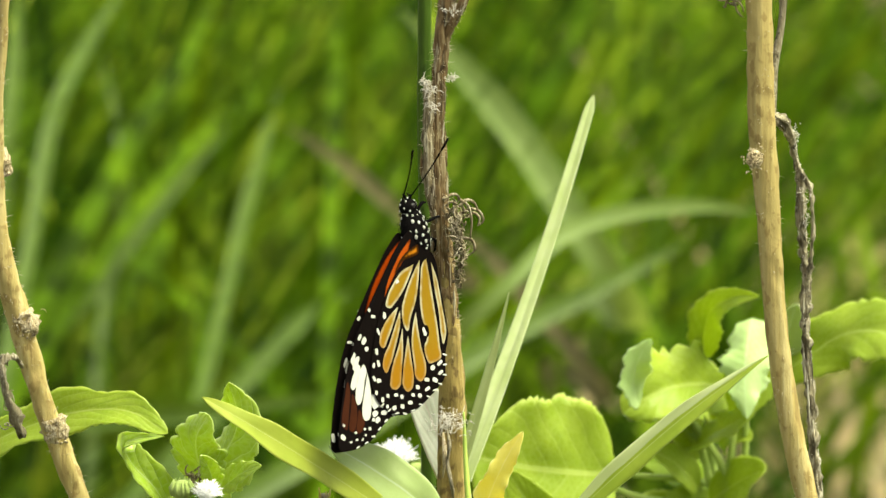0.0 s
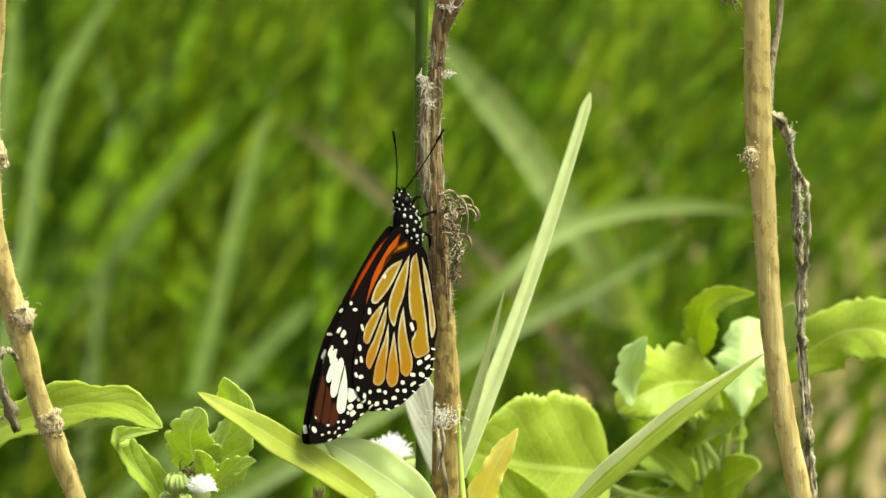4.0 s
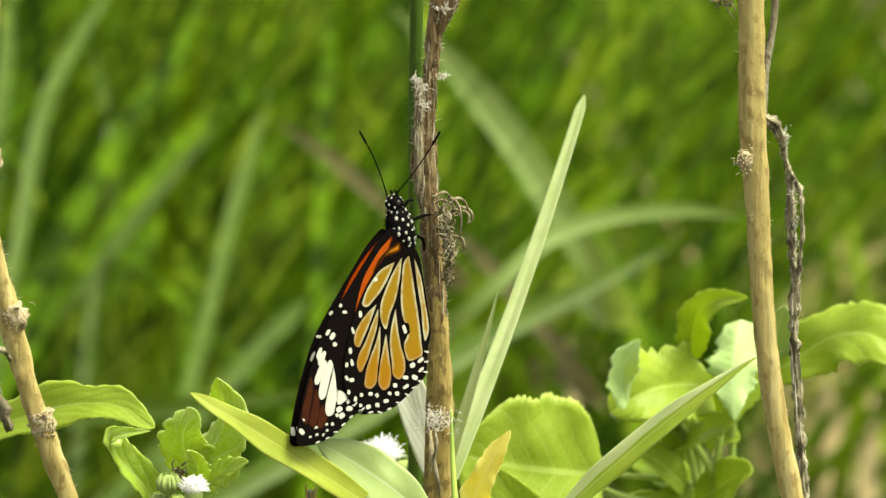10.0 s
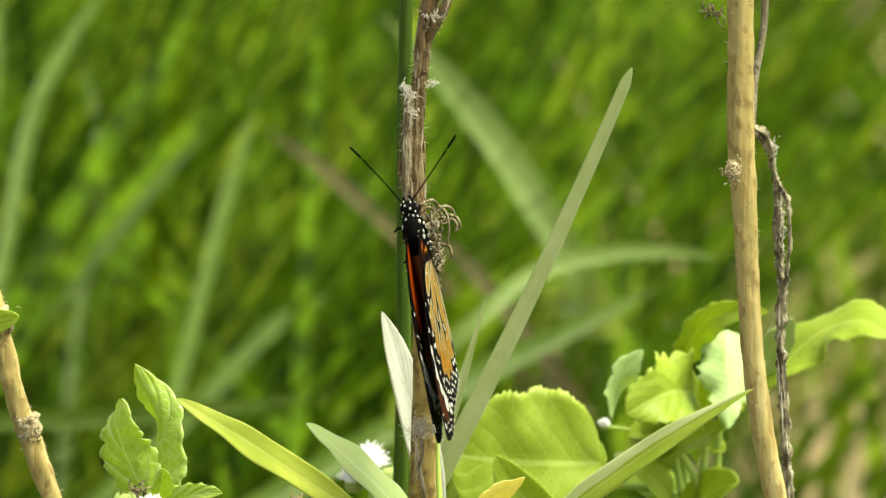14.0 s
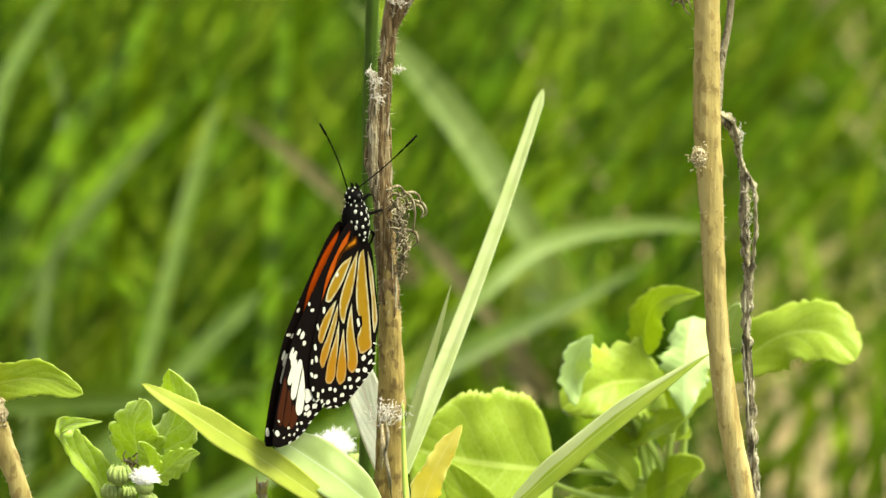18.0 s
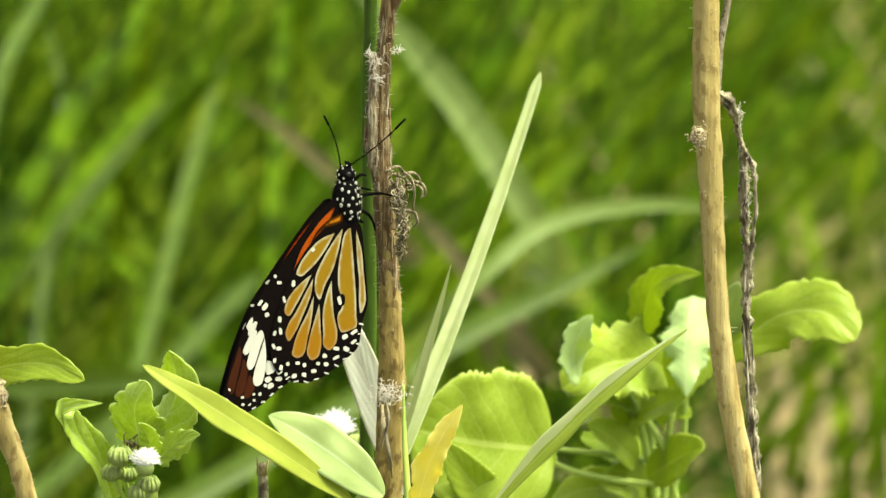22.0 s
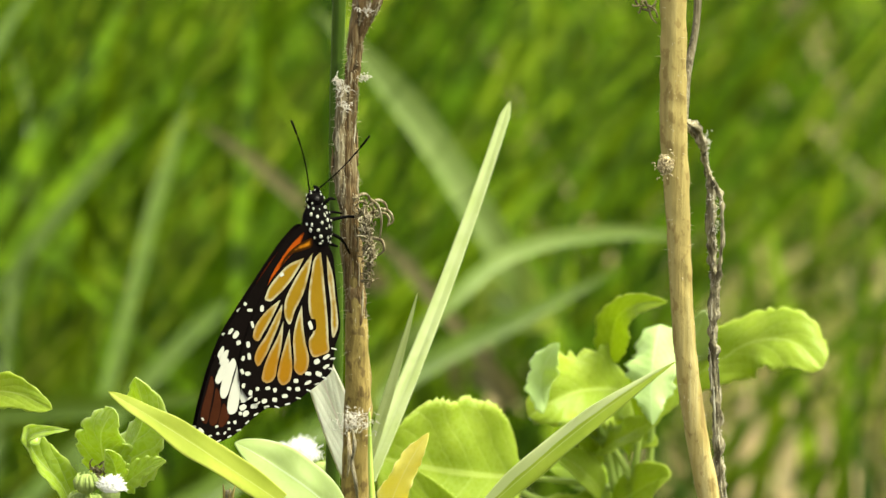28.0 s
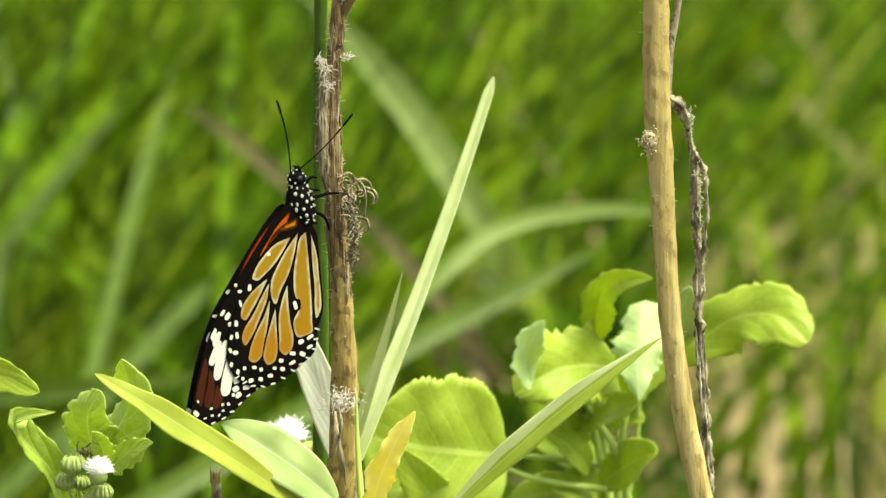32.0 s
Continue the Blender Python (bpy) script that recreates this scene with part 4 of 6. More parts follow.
tube(bm, spline([tuple(Vector(p) - Vector(VINE_BASE)) for p in ((0.0573, 0.0030, 0.4730), (0.0580, 0.0060, 0.4827), (0.0592, 0.0080, 0.4894), (0.0595, 0.0080, 0.4996))], 10), [0.0005, 0.0006, 0.0007, 0.0006], 8, 0.1, 0.5, 7.0)
part("strand", bm, VINE_CORE, vine)
bm = bmesh.new()
tangle(bm, Vector((0.0613, 0.0050, 0.4690)) - Vector(VINE_BASE), (0.0005, 0.0005, 0.0008), 40, 0.00005, 51, 0.0009)
tangle(bm, Vector((0.0632, 0.0050, 0.4552)) - Vector(VINE_BASE), (0.0005, 0.0005, 0.0030), 60, 0.00005, 52, 0.0009)
tagged(part("frayed_fibre", bm, FUZZ, vine), kind="stuff")

GREEN_BASE = (-0.004, 0.03, 0.0)
reed = thing("green_rush", GREEN_BASE, "smooth dark green upright stem behind the dry stem", "stem")
bm = bmesh.new()
tube(bm, spline([tuple(Vector(p) - Vector(GREEN_BASE)) for p in (GREEN_BASE, (-0.004, 0.03, 0.2), (-0.0048, 0.0300, 0.3856), (-0.0045, 0.0300, 0.4057), (-0.0043, 0.0300, 0.4268), (-0.0045, 0.0300, 0.4477), (-0.0047, 0.0300, 0.4686), (-0.0044, 0.0300, 0.4841), (-0.0042, 0.0300, 0.4986))], 8),
     [0.0015, 0.0014, 0.0013, 0.0012, 0.0012], 12, 0.02, 0.05)
part("stalk", bm, GREEN_STEM, reed)
bm = bmesh.new()
tube(bm, spline([tuple(Vector(p) - Vector(GREEN_BASE)) for p in (GREEN_BASE, (-0.004, 0.03, 0.2), (-0.0048, 0.0300, 0.3856), (-0.0046, 0.0300, 0.3972))], 8), [0.0018, 0.0017, 0.0015, 0.00135], 12, 0.02, 0.05)
part("sheath", bm, BUD, reed, "paler leaf sheath")


# ---- weeds with broad leaves ----
def sprig(name, label, base, stems, category="weed"):
    root = thing(name, base, label, category)
    for pts, rad in stems:
        bm = bmesh.new()
        tube(bm, spline([tuple(Vector(p) - Vector(base)) for p in pts], 8), [rad, rad * 0.85, rad * 0.6], 8, 0.03, 0.08)
        part("stalk", bm, YOUNG_STEM, root)
    return root


FRONT_BASE = (-0.004, -0.02, 0.0)
front = sprig("young_weed", "young weed with long lime-green lance-shaped leaves", FRONT_BASE, [((FRONT_BASE, (-0.006, -0.018, 0.2), (-0.0049, -0.0180, 0.3978), (-0.0064, -0.0160, 0.4034)), 0.0014)])
leaf(front, LEAF_LIME, (-0.0069, -0.0160, 0.4029), (-0.0271, -0.0300, 0.4202), (-0.0437, -0.0340, 0.4316), 0.0052, (0.3, -0.8, 0.55), "long_leaf", "long narrow lime-green leaf", None,
     shape=(0.92, 0.68), fold=0.16, wave=0.10, seed=1.0, ragged=0.1)
leaf(front, LEAF_PALE, (-0.0014, -0.0140, 0.4035), (-0.0124, -0.0180, 0.4132), (-0.0218, -0.0220, 0.4198), 0.0088, (0.25, -0.85, 0.5), "broad_leaf", "pale green broad smooth leaf",
     [(0, 0.0, 0.0, 0.0), (12.5, 0.0, 0.0, 0.0), (13, -20.2, -4.1, -0.2), (13.5, -45.8, -2.0, -0.5), (14, -45.8, 1.4, -0.5), (14.5, -45.8, 8.8, -0.4), (15, -45.8, 0.2, -0.5), (15.5, -11.4, -2.0, -0.1), (17, 0.0, 0.0, 0.0), (32, 0.0, 0.0, 0.0)],
     shape=(0.85, 0.7), fold=0.18, wave=0.06, seed=2.0, ragged=0.06)
leaf(front, LEAF_SKYLIT, (0.0176, -0.0160, 0.4014), (0.0363, -0.0240, 0.4213), (0.0554, -0.0300, 0.4373), 0.0043, (0.1, -0.75, 0.65), "long_leaf", "long narrow lime-green leaf",
     [(0, 0.0, 0.0, 0.0), (12.5, 0.0, 0.0, 0.0), (13, 3.5, 0.1, -0.0), (14, 4.4, 3.0, -0.0), (14.5, 2.5, 3.1, -0.0), (15, 1.0, 0.8, -0.0), (15.5, 3.4, -0.1, -0.0), (17.5, 0.0, 0.0, 0.0), (20.9, 0.0, 0.0, 0.0), (21.6, -9, 0, -17), (24, -9, 0, -17), (25, -5, 0, -10), (26, 0.0, 0.0, 0.0), (32, 0.0, 0.0, 0.0)],
     shape=(0.85, 0.9), fold=0.22, wave=0.14, seed=3.0, ragged=0.1)
bm = bmesh.new()
tube(bm, spline([tuple(Vector(p) - Vector(FRONT_BASE)) for p in ((-0.0064, -0.0160, 0.4034), (0.0066, -0.0160, 0.3973), (0.0176, -0.0160, 0.4014))], 8), [0.0008, 0.0008, 0.0006], 8)
part("stalk", bm, YOUNG_STEM, front)
leaf(front, LEAF_YELLOW, (0.0046, -0.0100, 0.4004), (0.0072, -0.0140, 0.4108), (0.0124, -0.0160, 0.4206), 0.0046, (0.15, -0.9, 0.4), "small_leaf", "small yellow leaf with nibbled edges",
     [(0, 0.0, 0.0, 0.0), (12.5, 0.0, 0.0, 0.0), (13, 10.9, 7.0, -0.1), (14, 16.0, 17.9, -0.1), (14.5, 14.1, 34.2, -0.1), (15, 10.8, 16.4, -0.1), (15.5, 5.0, 4.5, -0.0), (17, 0.0, 0.0, 0.0), (32, 0.0, 0.0, 0.0)],
     shape=(0.8, 0.6), fold=0.2, wave=0.3, teeth=4, tooth=0.3, curl=0.15, seed=4.0, ragged=0.3)
bm = bmesh.new()
tube(bm, spline([tuple(Vector(p) - Vector(FRONT_BASE)) for p in ((0.0035, -0.0080, 0.3944), (0.0027, -0.0060, 0.4043), (0.0021, -0.0040, 0.4142), (0.0019, -0.0040, 0.4214))], 8), [0.0007, 0.0006, 0.0004, 0.0002], 8)
part("stalk", bm, YOUNG_STEM, front)
SILKY = [(0.0025, 0.0220, 0.3948), (-0.0016, 0.0170, 0.4085), (-0.0057, 0.0140, 0.4207), (-0.0094, 0.0120, 0.4305), (-0.0119, 0.0110, 0.4366)]
leaf(front, LEAF_SILK, SILKY[0], SILKY[2], SILKY[-1], 0.0060, (0.15, -0.95, 0.2), "folded_leaf", "silky pale pinkish-green leaf seen from below",
     [(0, 0, 0, 0), (12.5, 0, 0, 0), (13.5, -3, 1, 12), (14.5, -3, 2, 14), (15.5, -1, 0, 4), (16.5, 0, 0, 0), (32, 0, 0, 0)], shape=(0.72, 0.75), fold=0.12, seed=5.0, path=SILKY)

GRASS_BASE = (0.0, 0.045, 0.0)
tuft = thing("grass_tuft", GRASS_BASE, "pale green grass tuft with one tall pointed blade", "grass")
leaf(tuft, BLADE, (0.0015, 0.0450, 0.3967), (0.0151, 0.0720, 0.4267), (0.0270, 0.1000, 0.4576), 0.0038, (-0.35, -0.8, 0.5), "blade", "tall straight pale green grass blade",
     [(0, 0.0, 0.0, 0.0), (13, 0.0, 0.0, 0.0), (13.5, 20, 3, 0), (14, 40, 7, 0), (14.5, 40, 9, 0), (15, 36, 3, 0), (15.5, 20, -1, 0), (17.5, 0.5, 0.7, -0.0), (19.5, 1.5, 0.3, -0.0), (24, -1.7, 0.4, 0.0), (31, 0.2, 0.8, -0.0), (32, 0.2, 0.8, -0.0)],
     shape=(0.45, 0.8, "strap"), fold=0.2, seed=6.0, nu=80)
leaf(tuft, BLADE, (0.0001, 0.0450, 0.3957), (0.0056, 0.0450, 0.4140), (0.0105, 0.0450, 0.4322), 0.0016, (0.2, -1, 0.1), "blade", "short thin grass blade", None, shape=(0.6, 0.7), fold=0.3, seed=7.0)
bm = bmesh.new()
tube(bm, spline([(0, 0, 0), tuple(Vector((0.0006, 0.0450, 0.3807)) - Vector(GRASS_BASE)), tuple(Vector((0.0011, 0.0450, 0.3941)) - Vector(GRASS_BASE))], 8), [0.0016, 0.0014, 0.0010], 8)
part("sheath", bm, YOUNG_STEM, tuft)

ROUND_BASE = (0.022, 0.112, 0.0)
round_weed = sprig("round_leaf_weed", "weed with a big round toothed green leaf", ROUND_BASE, [((ROUND_BASE, (0.028, 0.112, 0.2), (0.0266, 0.1120, 0.3636), (0.0243, 0.1070, 0.3760)), 0.0012)])
leaf(round_weed, LEAF_FRESH, (0.0305, 0.1020, 0.3839), (0.0175, 0.0960, 0.3863), (0.0039, 0.0920, 0.3899), 0.0285, (0.1, -0.95, 0.25), "leaf", "big round green leaf with scalloped edge",
     [(0, 0, 0, 0), (13, 0, 0, 0), (14, 0, -8, -12), (14.5, 0, -12, -18), (15, 0, -6, -10), (15.5, 0, 0, 0), (32, 0, 0, 0)],
     shape=(0.9, 0.42), fold=0.12, teeth=26, tooth=0.06, quilt=0.03, wave=0.06, seed=8.0, ragged=0.12)
leaf(round_weed, LEAF_FRESH, (0.0232, 0.1020, 0.3706), (0.0156, 0.0920, 0.3792), (0.0102, 0.0870, 0.3886), 0.0080, (0.1, -0.95, 0.25), "leaf", "small toothed green leaf", None,
     shape=(0.9, 0.6), fold=0.2, teeth=14, tooth=0.12, quilt=0.05, seed=9.0)
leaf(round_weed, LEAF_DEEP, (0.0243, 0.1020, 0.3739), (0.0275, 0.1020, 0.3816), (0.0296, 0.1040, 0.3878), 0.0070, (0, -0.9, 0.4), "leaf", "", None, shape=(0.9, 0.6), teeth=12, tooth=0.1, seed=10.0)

RIGHT_BASE = (0.050, 0.145, 0.0)
right_weed = sprig("toothed_leaf_weed", "leafy weed with bright green toothed leaves", RIGHT_BASE, [
    ((RIGHT_BASE, (0.048, 0.145, 0.2), (0.0518, 0.1400, 0.3565), (0.0506, 0.1400, 0.3723), (0.0482, 0.1370, 0.3910), (0.0470, 0.1350, 0.4005)), 0.0013),
    (((0.0506, 0.1400, 0.3723), (0.0433, 0.1350, 0.3747), (0.0323, 0.1300, 0.3770)), 0.0008)])
GUST = [(0, 0, 0, 0), (13, 0, 0, 0), (14, 0, 8, 14), (14.5, 0, 4, 18), (15, 0, -3, 8), (15.5, 0, -3, 0), (17.5, 0, 0, 0), (32, 0, 0, 0)]
HOOKED = [(0.0483, 0.1350, 0.3988), (0.0486, 0.1300, 0.4055), (0.0498, 0.1250, 0.4105), (0.0531, 0.1200, 0.4137), (0.0586, 0.1150, 0.4154)]
leaf(right_weed, LEAF_FRESH, HOOKED[0], HOOKED[2], HOOKED[-1], 0.0064, (0.05, -0.95, 0.3), "leaf", "hooked green leaf", GUST, shape=(0.75, 0.7), fold=0.5, teeth=10, tooth=0.12, quilt=0.08, seed=11.0, ragged=0.2, path=HOOKED)
leaf(right_weed, LEAF_WHITE, (0.0578, 0.1300, 0.4075), (0.0561, 0.1200, 0.4001), (0.0562, 0.1150, 0.3912), 0.0105, (-0.35, -0.8, 0.5), "leaf", "whitish green leaf folded downwards", GUST, shape=(0.55, 0.75), fold=-0.35, teeth=12, tooth=0.22, wave=0.25, quilt=0.14, seed=12.0, ragged=0.25)
leaf(right_weed, LEAF_FRESH, (0.0600, 0.1350, 0.4020), (0.0605, 0.1320, 0.3960), (0.0569, 0.1300, 0.3883), 0.0062, (0.2, -0.9, 0.2), "leaf", "", GUST, shape=(0.7, 0.7), fold=0.2, teeth=10, tooth=0.2, quilt=0.1, seed=31.0, ragged=0.2)
leaf(right_weed, LEAF_FRESH, (0.0520, 0.1350, 0.3925), (0.0426, 0.1200, 0.3966), (0.0325, 0.1150, 0.3925), 0.0150, (0.1, -0.9, 0.4), "leaf", "broad bright green toothed leaf", GUST, shape=(0.85, 0.55), fold=0.22, teeth=13, tooth=0.2, quilt=0.14, wave=0.2, seed=13.0, ragged=0.25)
leaf(right_weed, LEAF_WHITE, (0.0354, 0.1070, 0.3962), (0.0344, 0.1030, 0.4032), (0.0377, 0.1010, 0.4103), 0.0062, (0.3, -0.7, 0.65), "leaf", "pale curled young leaf", GUST, shape=(0.8, 0.6), fold=0.15, teeth=8, tooth=0.2, seed=14.0, quilt=0.1, ragged=0.3)
REACH = [(0.0611, 0.1390, 0.3924), (0.0691, 0.1360, 0.3988), (0.0764, 0.1320, 0.4040), (0.0836, 0.1280, 0.4046), (0.0889, 0.1250, 0.4003)]
leaf(right_weed, LEAF_FRESH, REACH[0], REACH[2], REACH[-1], 0.0128, (0.0, -0.85, 0.5), "leaf", "long bright green leaf reaching out",
     [(0, 0, 0, 0), (12.8, 0, 0, 0), (13.5, -25, -4, 0), (14, -35, 2, 0), (14.5, -35, 6, 0), (15, -30, 2, 0), (15.5, -25, 0, 0), (17, 0, 0, 0), (32, 0, 0, 0)], shape=(1.25, 0.5), fold=0.18, teeth=13, tooth=0.1, quilt=0.04, wave=0.16, curl=0.2, seed=15.0, ragged=0.22, path=REACH)
leaf(right_weed, LEAF_PALE, (0.0627, 0.1410, 0.3932), (0.0643, 0.1370, 0.4015), (0.0665, 0.1330, 0.4097), 0.0070, (0.1, -0.9, 0.3), "leaf", "", GUST, shape=(0.8, 0.6), fold=0.2, teeth=12, tooth=0.12, quilt=0.08, seed=16.0, ragged=0.25)
leaf(right_weed, LEAF_FRESH, (0.0465, 0.1350, 0.3808), (0.0516, 0.1250, 0.3866), (0.0579, 0.1200, 0.3915), 0.0062, (0.1, -0.75, 0.6), "leaf", "", None, shape=(0.8, 0.6), fold=0.35, teeth=10, tooth=0.22, quilt=0.14, wave=0.2, seed=17.0, ragged=0.25)
leaf(right_weed, LEAF_FRESH, (0.0470, 0.1410, 0.3818), (0.0435, 0.1330, 0.3865), (0.0390, 0.1270, 0.3871), 0.0060, (0, -0.85, 0.5), "leaf", "", None, shape=(0.8, 0.6), fold=0.25, teeth=12, tooth=0.14, quilt=0.1, seed=27.0, ragged=0.25)
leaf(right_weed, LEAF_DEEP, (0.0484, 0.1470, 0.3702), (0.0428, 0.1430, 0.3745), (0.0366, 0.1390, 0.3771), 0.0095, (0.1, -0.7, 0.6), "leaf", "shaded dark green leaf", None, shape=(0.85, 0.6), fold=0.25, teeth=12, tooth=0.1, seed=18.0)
leaf(right_weed, LEAF_FRESH, (0.0472, 0.1350, 0.3729), (0.0432, 0.1300, 0.3786), (0.0375, 0.1250, 0.3831), 0.0075, (0.1, -0.7, 0.6), "leaf", "", None, shape=(0.85, 0.6), fold=0.25, teeth=10, tooth=0.08, quilt=0.02, seed=19.0, ragged=0.1)
for base, mid, tip, width, mat, n in (((0.0500, 0.1360, 0.3700), (0.0560, 0.1290, 0.3760), (0.0600, 0.1230, 0.3790), 0.0085, LEAF_FRESH, 81), ((0.0480, 0.1400, 0.3790), (0.0445, 0.1330, 0.3850), (0.0420, 0.1290, 0.3905), 0.0070, LEAF_FRESH, 82),
                                 ((0.0500, 0.1420, 0.3640), (0.0460, 0.1350, 0.3690), (0.0400, 0.1310, 0.3700), 0.0090, LEAF_FRESH, 83), ((0.0520, 0.1400, 0.3800), (0.0545, 0.1350, 0.3830), (0.0575, 0.1300, 0.3835), 0.0060, LEAF_FRESH, 84),
                                 ((0.0470, 0.1420, 0.3650), (0.0390, 0.1350, 0.3680), (0.0310, 0.1300, 0.3660), 0.0080, LEAF_FRESH, 85), ((0.0500, 0.1440, 0.3840), (0.0520, 0.1400, 0.3900), (0.0545, 0.1370, 0.3960), 0.0080, LEAF_FRESH, 86)):
    leaf(right_weed, mat, base, mid, tip, width, (0.1, -0.85, 0.5), "leaf", "", None, shape=(0.8, 0.6), fold=0.25, teeth=11, tooth=0.06, quilt=0.015, wave=0.06, seed=float(n), ragged=0.06)
for pts, r in ((((0.0527, 0.1350, 0.3619), (0.0533, 0.1330, 0.3748), (0.0541, 0.1310, 0.3849)), 0.0009), (((0.0514, 0.1350, 0.3689), (0.0404, 0.1300, 0.3715), (0.0332, 0.1270, 0.3741), (0.0288, 0.1250, 0.3771)), 0.0007), (((0.0553, 0.1350, 0.3653), (0.0524, 0.1330, 0.3770), (0.0468, 0.1330, 0.3860)), 0.0008), (((0.0542, 0.1350, 0.3653), (0.0562, 0.1330, 0.3782), (0.0567, 0.1310, 0.3888)), 0.0008), (((0.0474, 0.1350, 0.3827), (0.0412, 0.1310, 0.3870), (0.0342, 0.1270, 0.3890)), 0.0004), (((0.0498, 0.1370, 0.3727), (0.0474, 0.1350, 0.3833), (0.0451, 0.1330, 0.3893)), 0.0008)):
    bm = bmesh.new()
    tube(bm, spline([tuple(Vector(p) - Vector(RIGHT_BASE)) for p in pts], 8), [r, r * 0.9, r * 0.7], 8)
    part("stalk", bm, YOUNG_STEM, right_weed)


def flower(root, place, radius, mat, seed, name="flower_head", label="fluffy white flower head"):
    bm = bmesh.new()
    rnd = random.Random(seed)
    c = Vector(place) - root.location
    for k in range(340):
        d = Vector((rnd.gauss(0, 1), rnd.gauss(0, 1), abs(rnd.gauss(0, 1)) * 1.1 + 0.05)).normalized()
        bend = Vector((rnd.gauss(0, 0.15), rnd.gauss(0, 0.15), rnd.gauss(0, 0.1))) * radius
        tube(bm, [c + d * radius * 0.45, c + d * radius * 0.8 + bend * 0.3, c + d * radius * rnd.uniform(0.95, 1.35) + bend], [0.00010, 0.00009, 0.00004], 4)
    ball(bm, c + Vector((0, 0, radius * 0.1)), (radius * 0.82, radius * 0.82, radius * 0.72), 8, 12)
    head = part(name, bm, mat, root, label)
    bm = bmesh.new()
    ball(bm, c - Vector((0, 0, radius * 0.45)), (radius * 0.80, radius * 0.80, radius * 0.75), 8, 14)
    for v in bm.verts:
        v.co += (v.co - c).normalized() * radius * 0.06 * math.sin(math.atan2(v.co.y - c.y, v.co.x - c.x) * 9)
    part("calyx", bm, BUD, head, "ribbed green flower cup")
    return head


def bud(root, place, radius, seed):
    bm = bmesh.new()
    c = Vector(place) - root.location
    ball(bm, c, (radius, radius, radius * 0.9), 8, 10)
    for k in range(14):
        a = k * 2.4
        p = c + Vector((math.cos(a) * radius * 0.9, math.sin(a) * radius * 0.9, -radius * 0.4))
        tube(bm, [p, p + Vector((math.cos(a) * 0.0002, math.sin(a) * 0.0002, radius * 0.7)), p + Vector((-math.cos(a) * 0.0004, -math.sin(a) * 0.0004, radius * 1.35))], [0.0003, 0.00035, 0.0001], 5)
    return tagged(part("bud", bm, BUD, root), "green flower bud with narrow bracts", kind="stuff")


LEFTWEED_BASE = (-0.046, -0.01, 0.0)
left_weed = sprig("flowering_weed", "flowering weed with crinkled toothed leaves and white heads", LEFTWEED_BASE, [
    ((LEFTWEED_BASE, (-0.044, -0.01, 0.2), (-0.0422, -0.0080, 0.3942), (-0.0424, -0.0080, 0.4045)), 0.0013)])
LIFT = [(0, 0, 0, 0), (12.8, 0, 0, 0), (13.5, -18, -9, 0), (14, -30, -17, 0), (14.5, -28, -14, 0), (15, -6, -3, 0), (15.5, 0, 0, 0), (32, 0, 0, 0)]
DIP_DOWN = [(0, 0, 0, 0), (12.8, 0, 0, 0), (13.5, 20, 0, 0), (14, 40, 0, 0), (14.5, 36, 0, 0), (15, 12, 0, 0), (15.5, 0, 0, 0), (32, 0, 0, 0)]
TOSS = [(0, 0, 0, 0), (12.8, 0, 0, 0), (13.5, 0, 8, 3), (14, 0, 16, 6), (14.5, 0, 12, 8), (15, 0, -3, 5), (15.5, 0, 0, 0), (32, 0, 0, 0)]
HOOK = [(-0.0494, -0.0100, 0.4008), (-0.0528, -0.0160, 0.4108), (-0.0568, -0.0200, 0.4166), (-0.0579, -0.0240, 0.4208), (-0.0550, -0.0270, 0.4226), (-0.0506, -0.0280, 0.4233)]
leaf(left_weed, LEAF_CRINKLE, HOOK[0], HOOK[2], HOOK[-1], 0.0056, (0.45, -0.75, 0.45), "leaf", "curled green leaf with a hooked pointed tip", DIP_DOWN, shape=(0.5, 0.95), fold=0.6, teeth=9, tooth=0.1, quilt=0.03, seed=21.0, ragged=0.15, path=HOOK)
SHADED = [(-0.0440, -0.0100, 0.4094), (-0.0451, -0.0150, 0.4158), (-0.0453, -0.0190, 0.4208), (-0.0429, -0.0220, 0.4256)]
leaf(left_weed, LEAF_CRINKLE, SHADED[0], SHADED[1], SHADED[-1], 0.0088, (-0.15, -0.85, 0.5), "leaf", "crinkled green leaf with coarse teeth", LIFT, shape=(0.75, 0.55), fold=-0.3, teeth=7, tooth=0.26, wave=0.15, quilt=0.10, seed=22.0, ragged=0.15, path=SHADED)
CREASED = [(-0.0428, -0.0080, 0.4092), (-0.0409, -0.0110, 0.4146), (-0.0380, -0.0150, 0.4226), (-0.0393, -0.0200, 0.4310)]
leaf(left_weed, LEAF_CRINKLE, CREASED[0], CREASED[1], CREASED[-1], 0.0104, (-0.2, -0.7, 0.68), "leaf", "crinkled leaf creased along its rib, one half shining pale", LIFT, shape=(0.66, 0.75), fold=-0.5, teeth=8, tooth=0.18, wave=0.12, quilt=0.07, seed=28.0, ragged=0.2, path=CREASED)
leaf(left_weed, LEAF_CRINKLE, (-0.0414, -0.0140, 0.4096), (-0.0380, -0.0200, 0.4140), (-0.0337, -0.0260, 0.4173), 0.0044, (0.2, -0.85, 0.5), "leaf", "small bright green leaf", TOSS, shape=(0.7, 0.6), fold=0.3, teeth=5, tooth=0.25, quilt=0.12, seed=24.0, ragged=0.2)
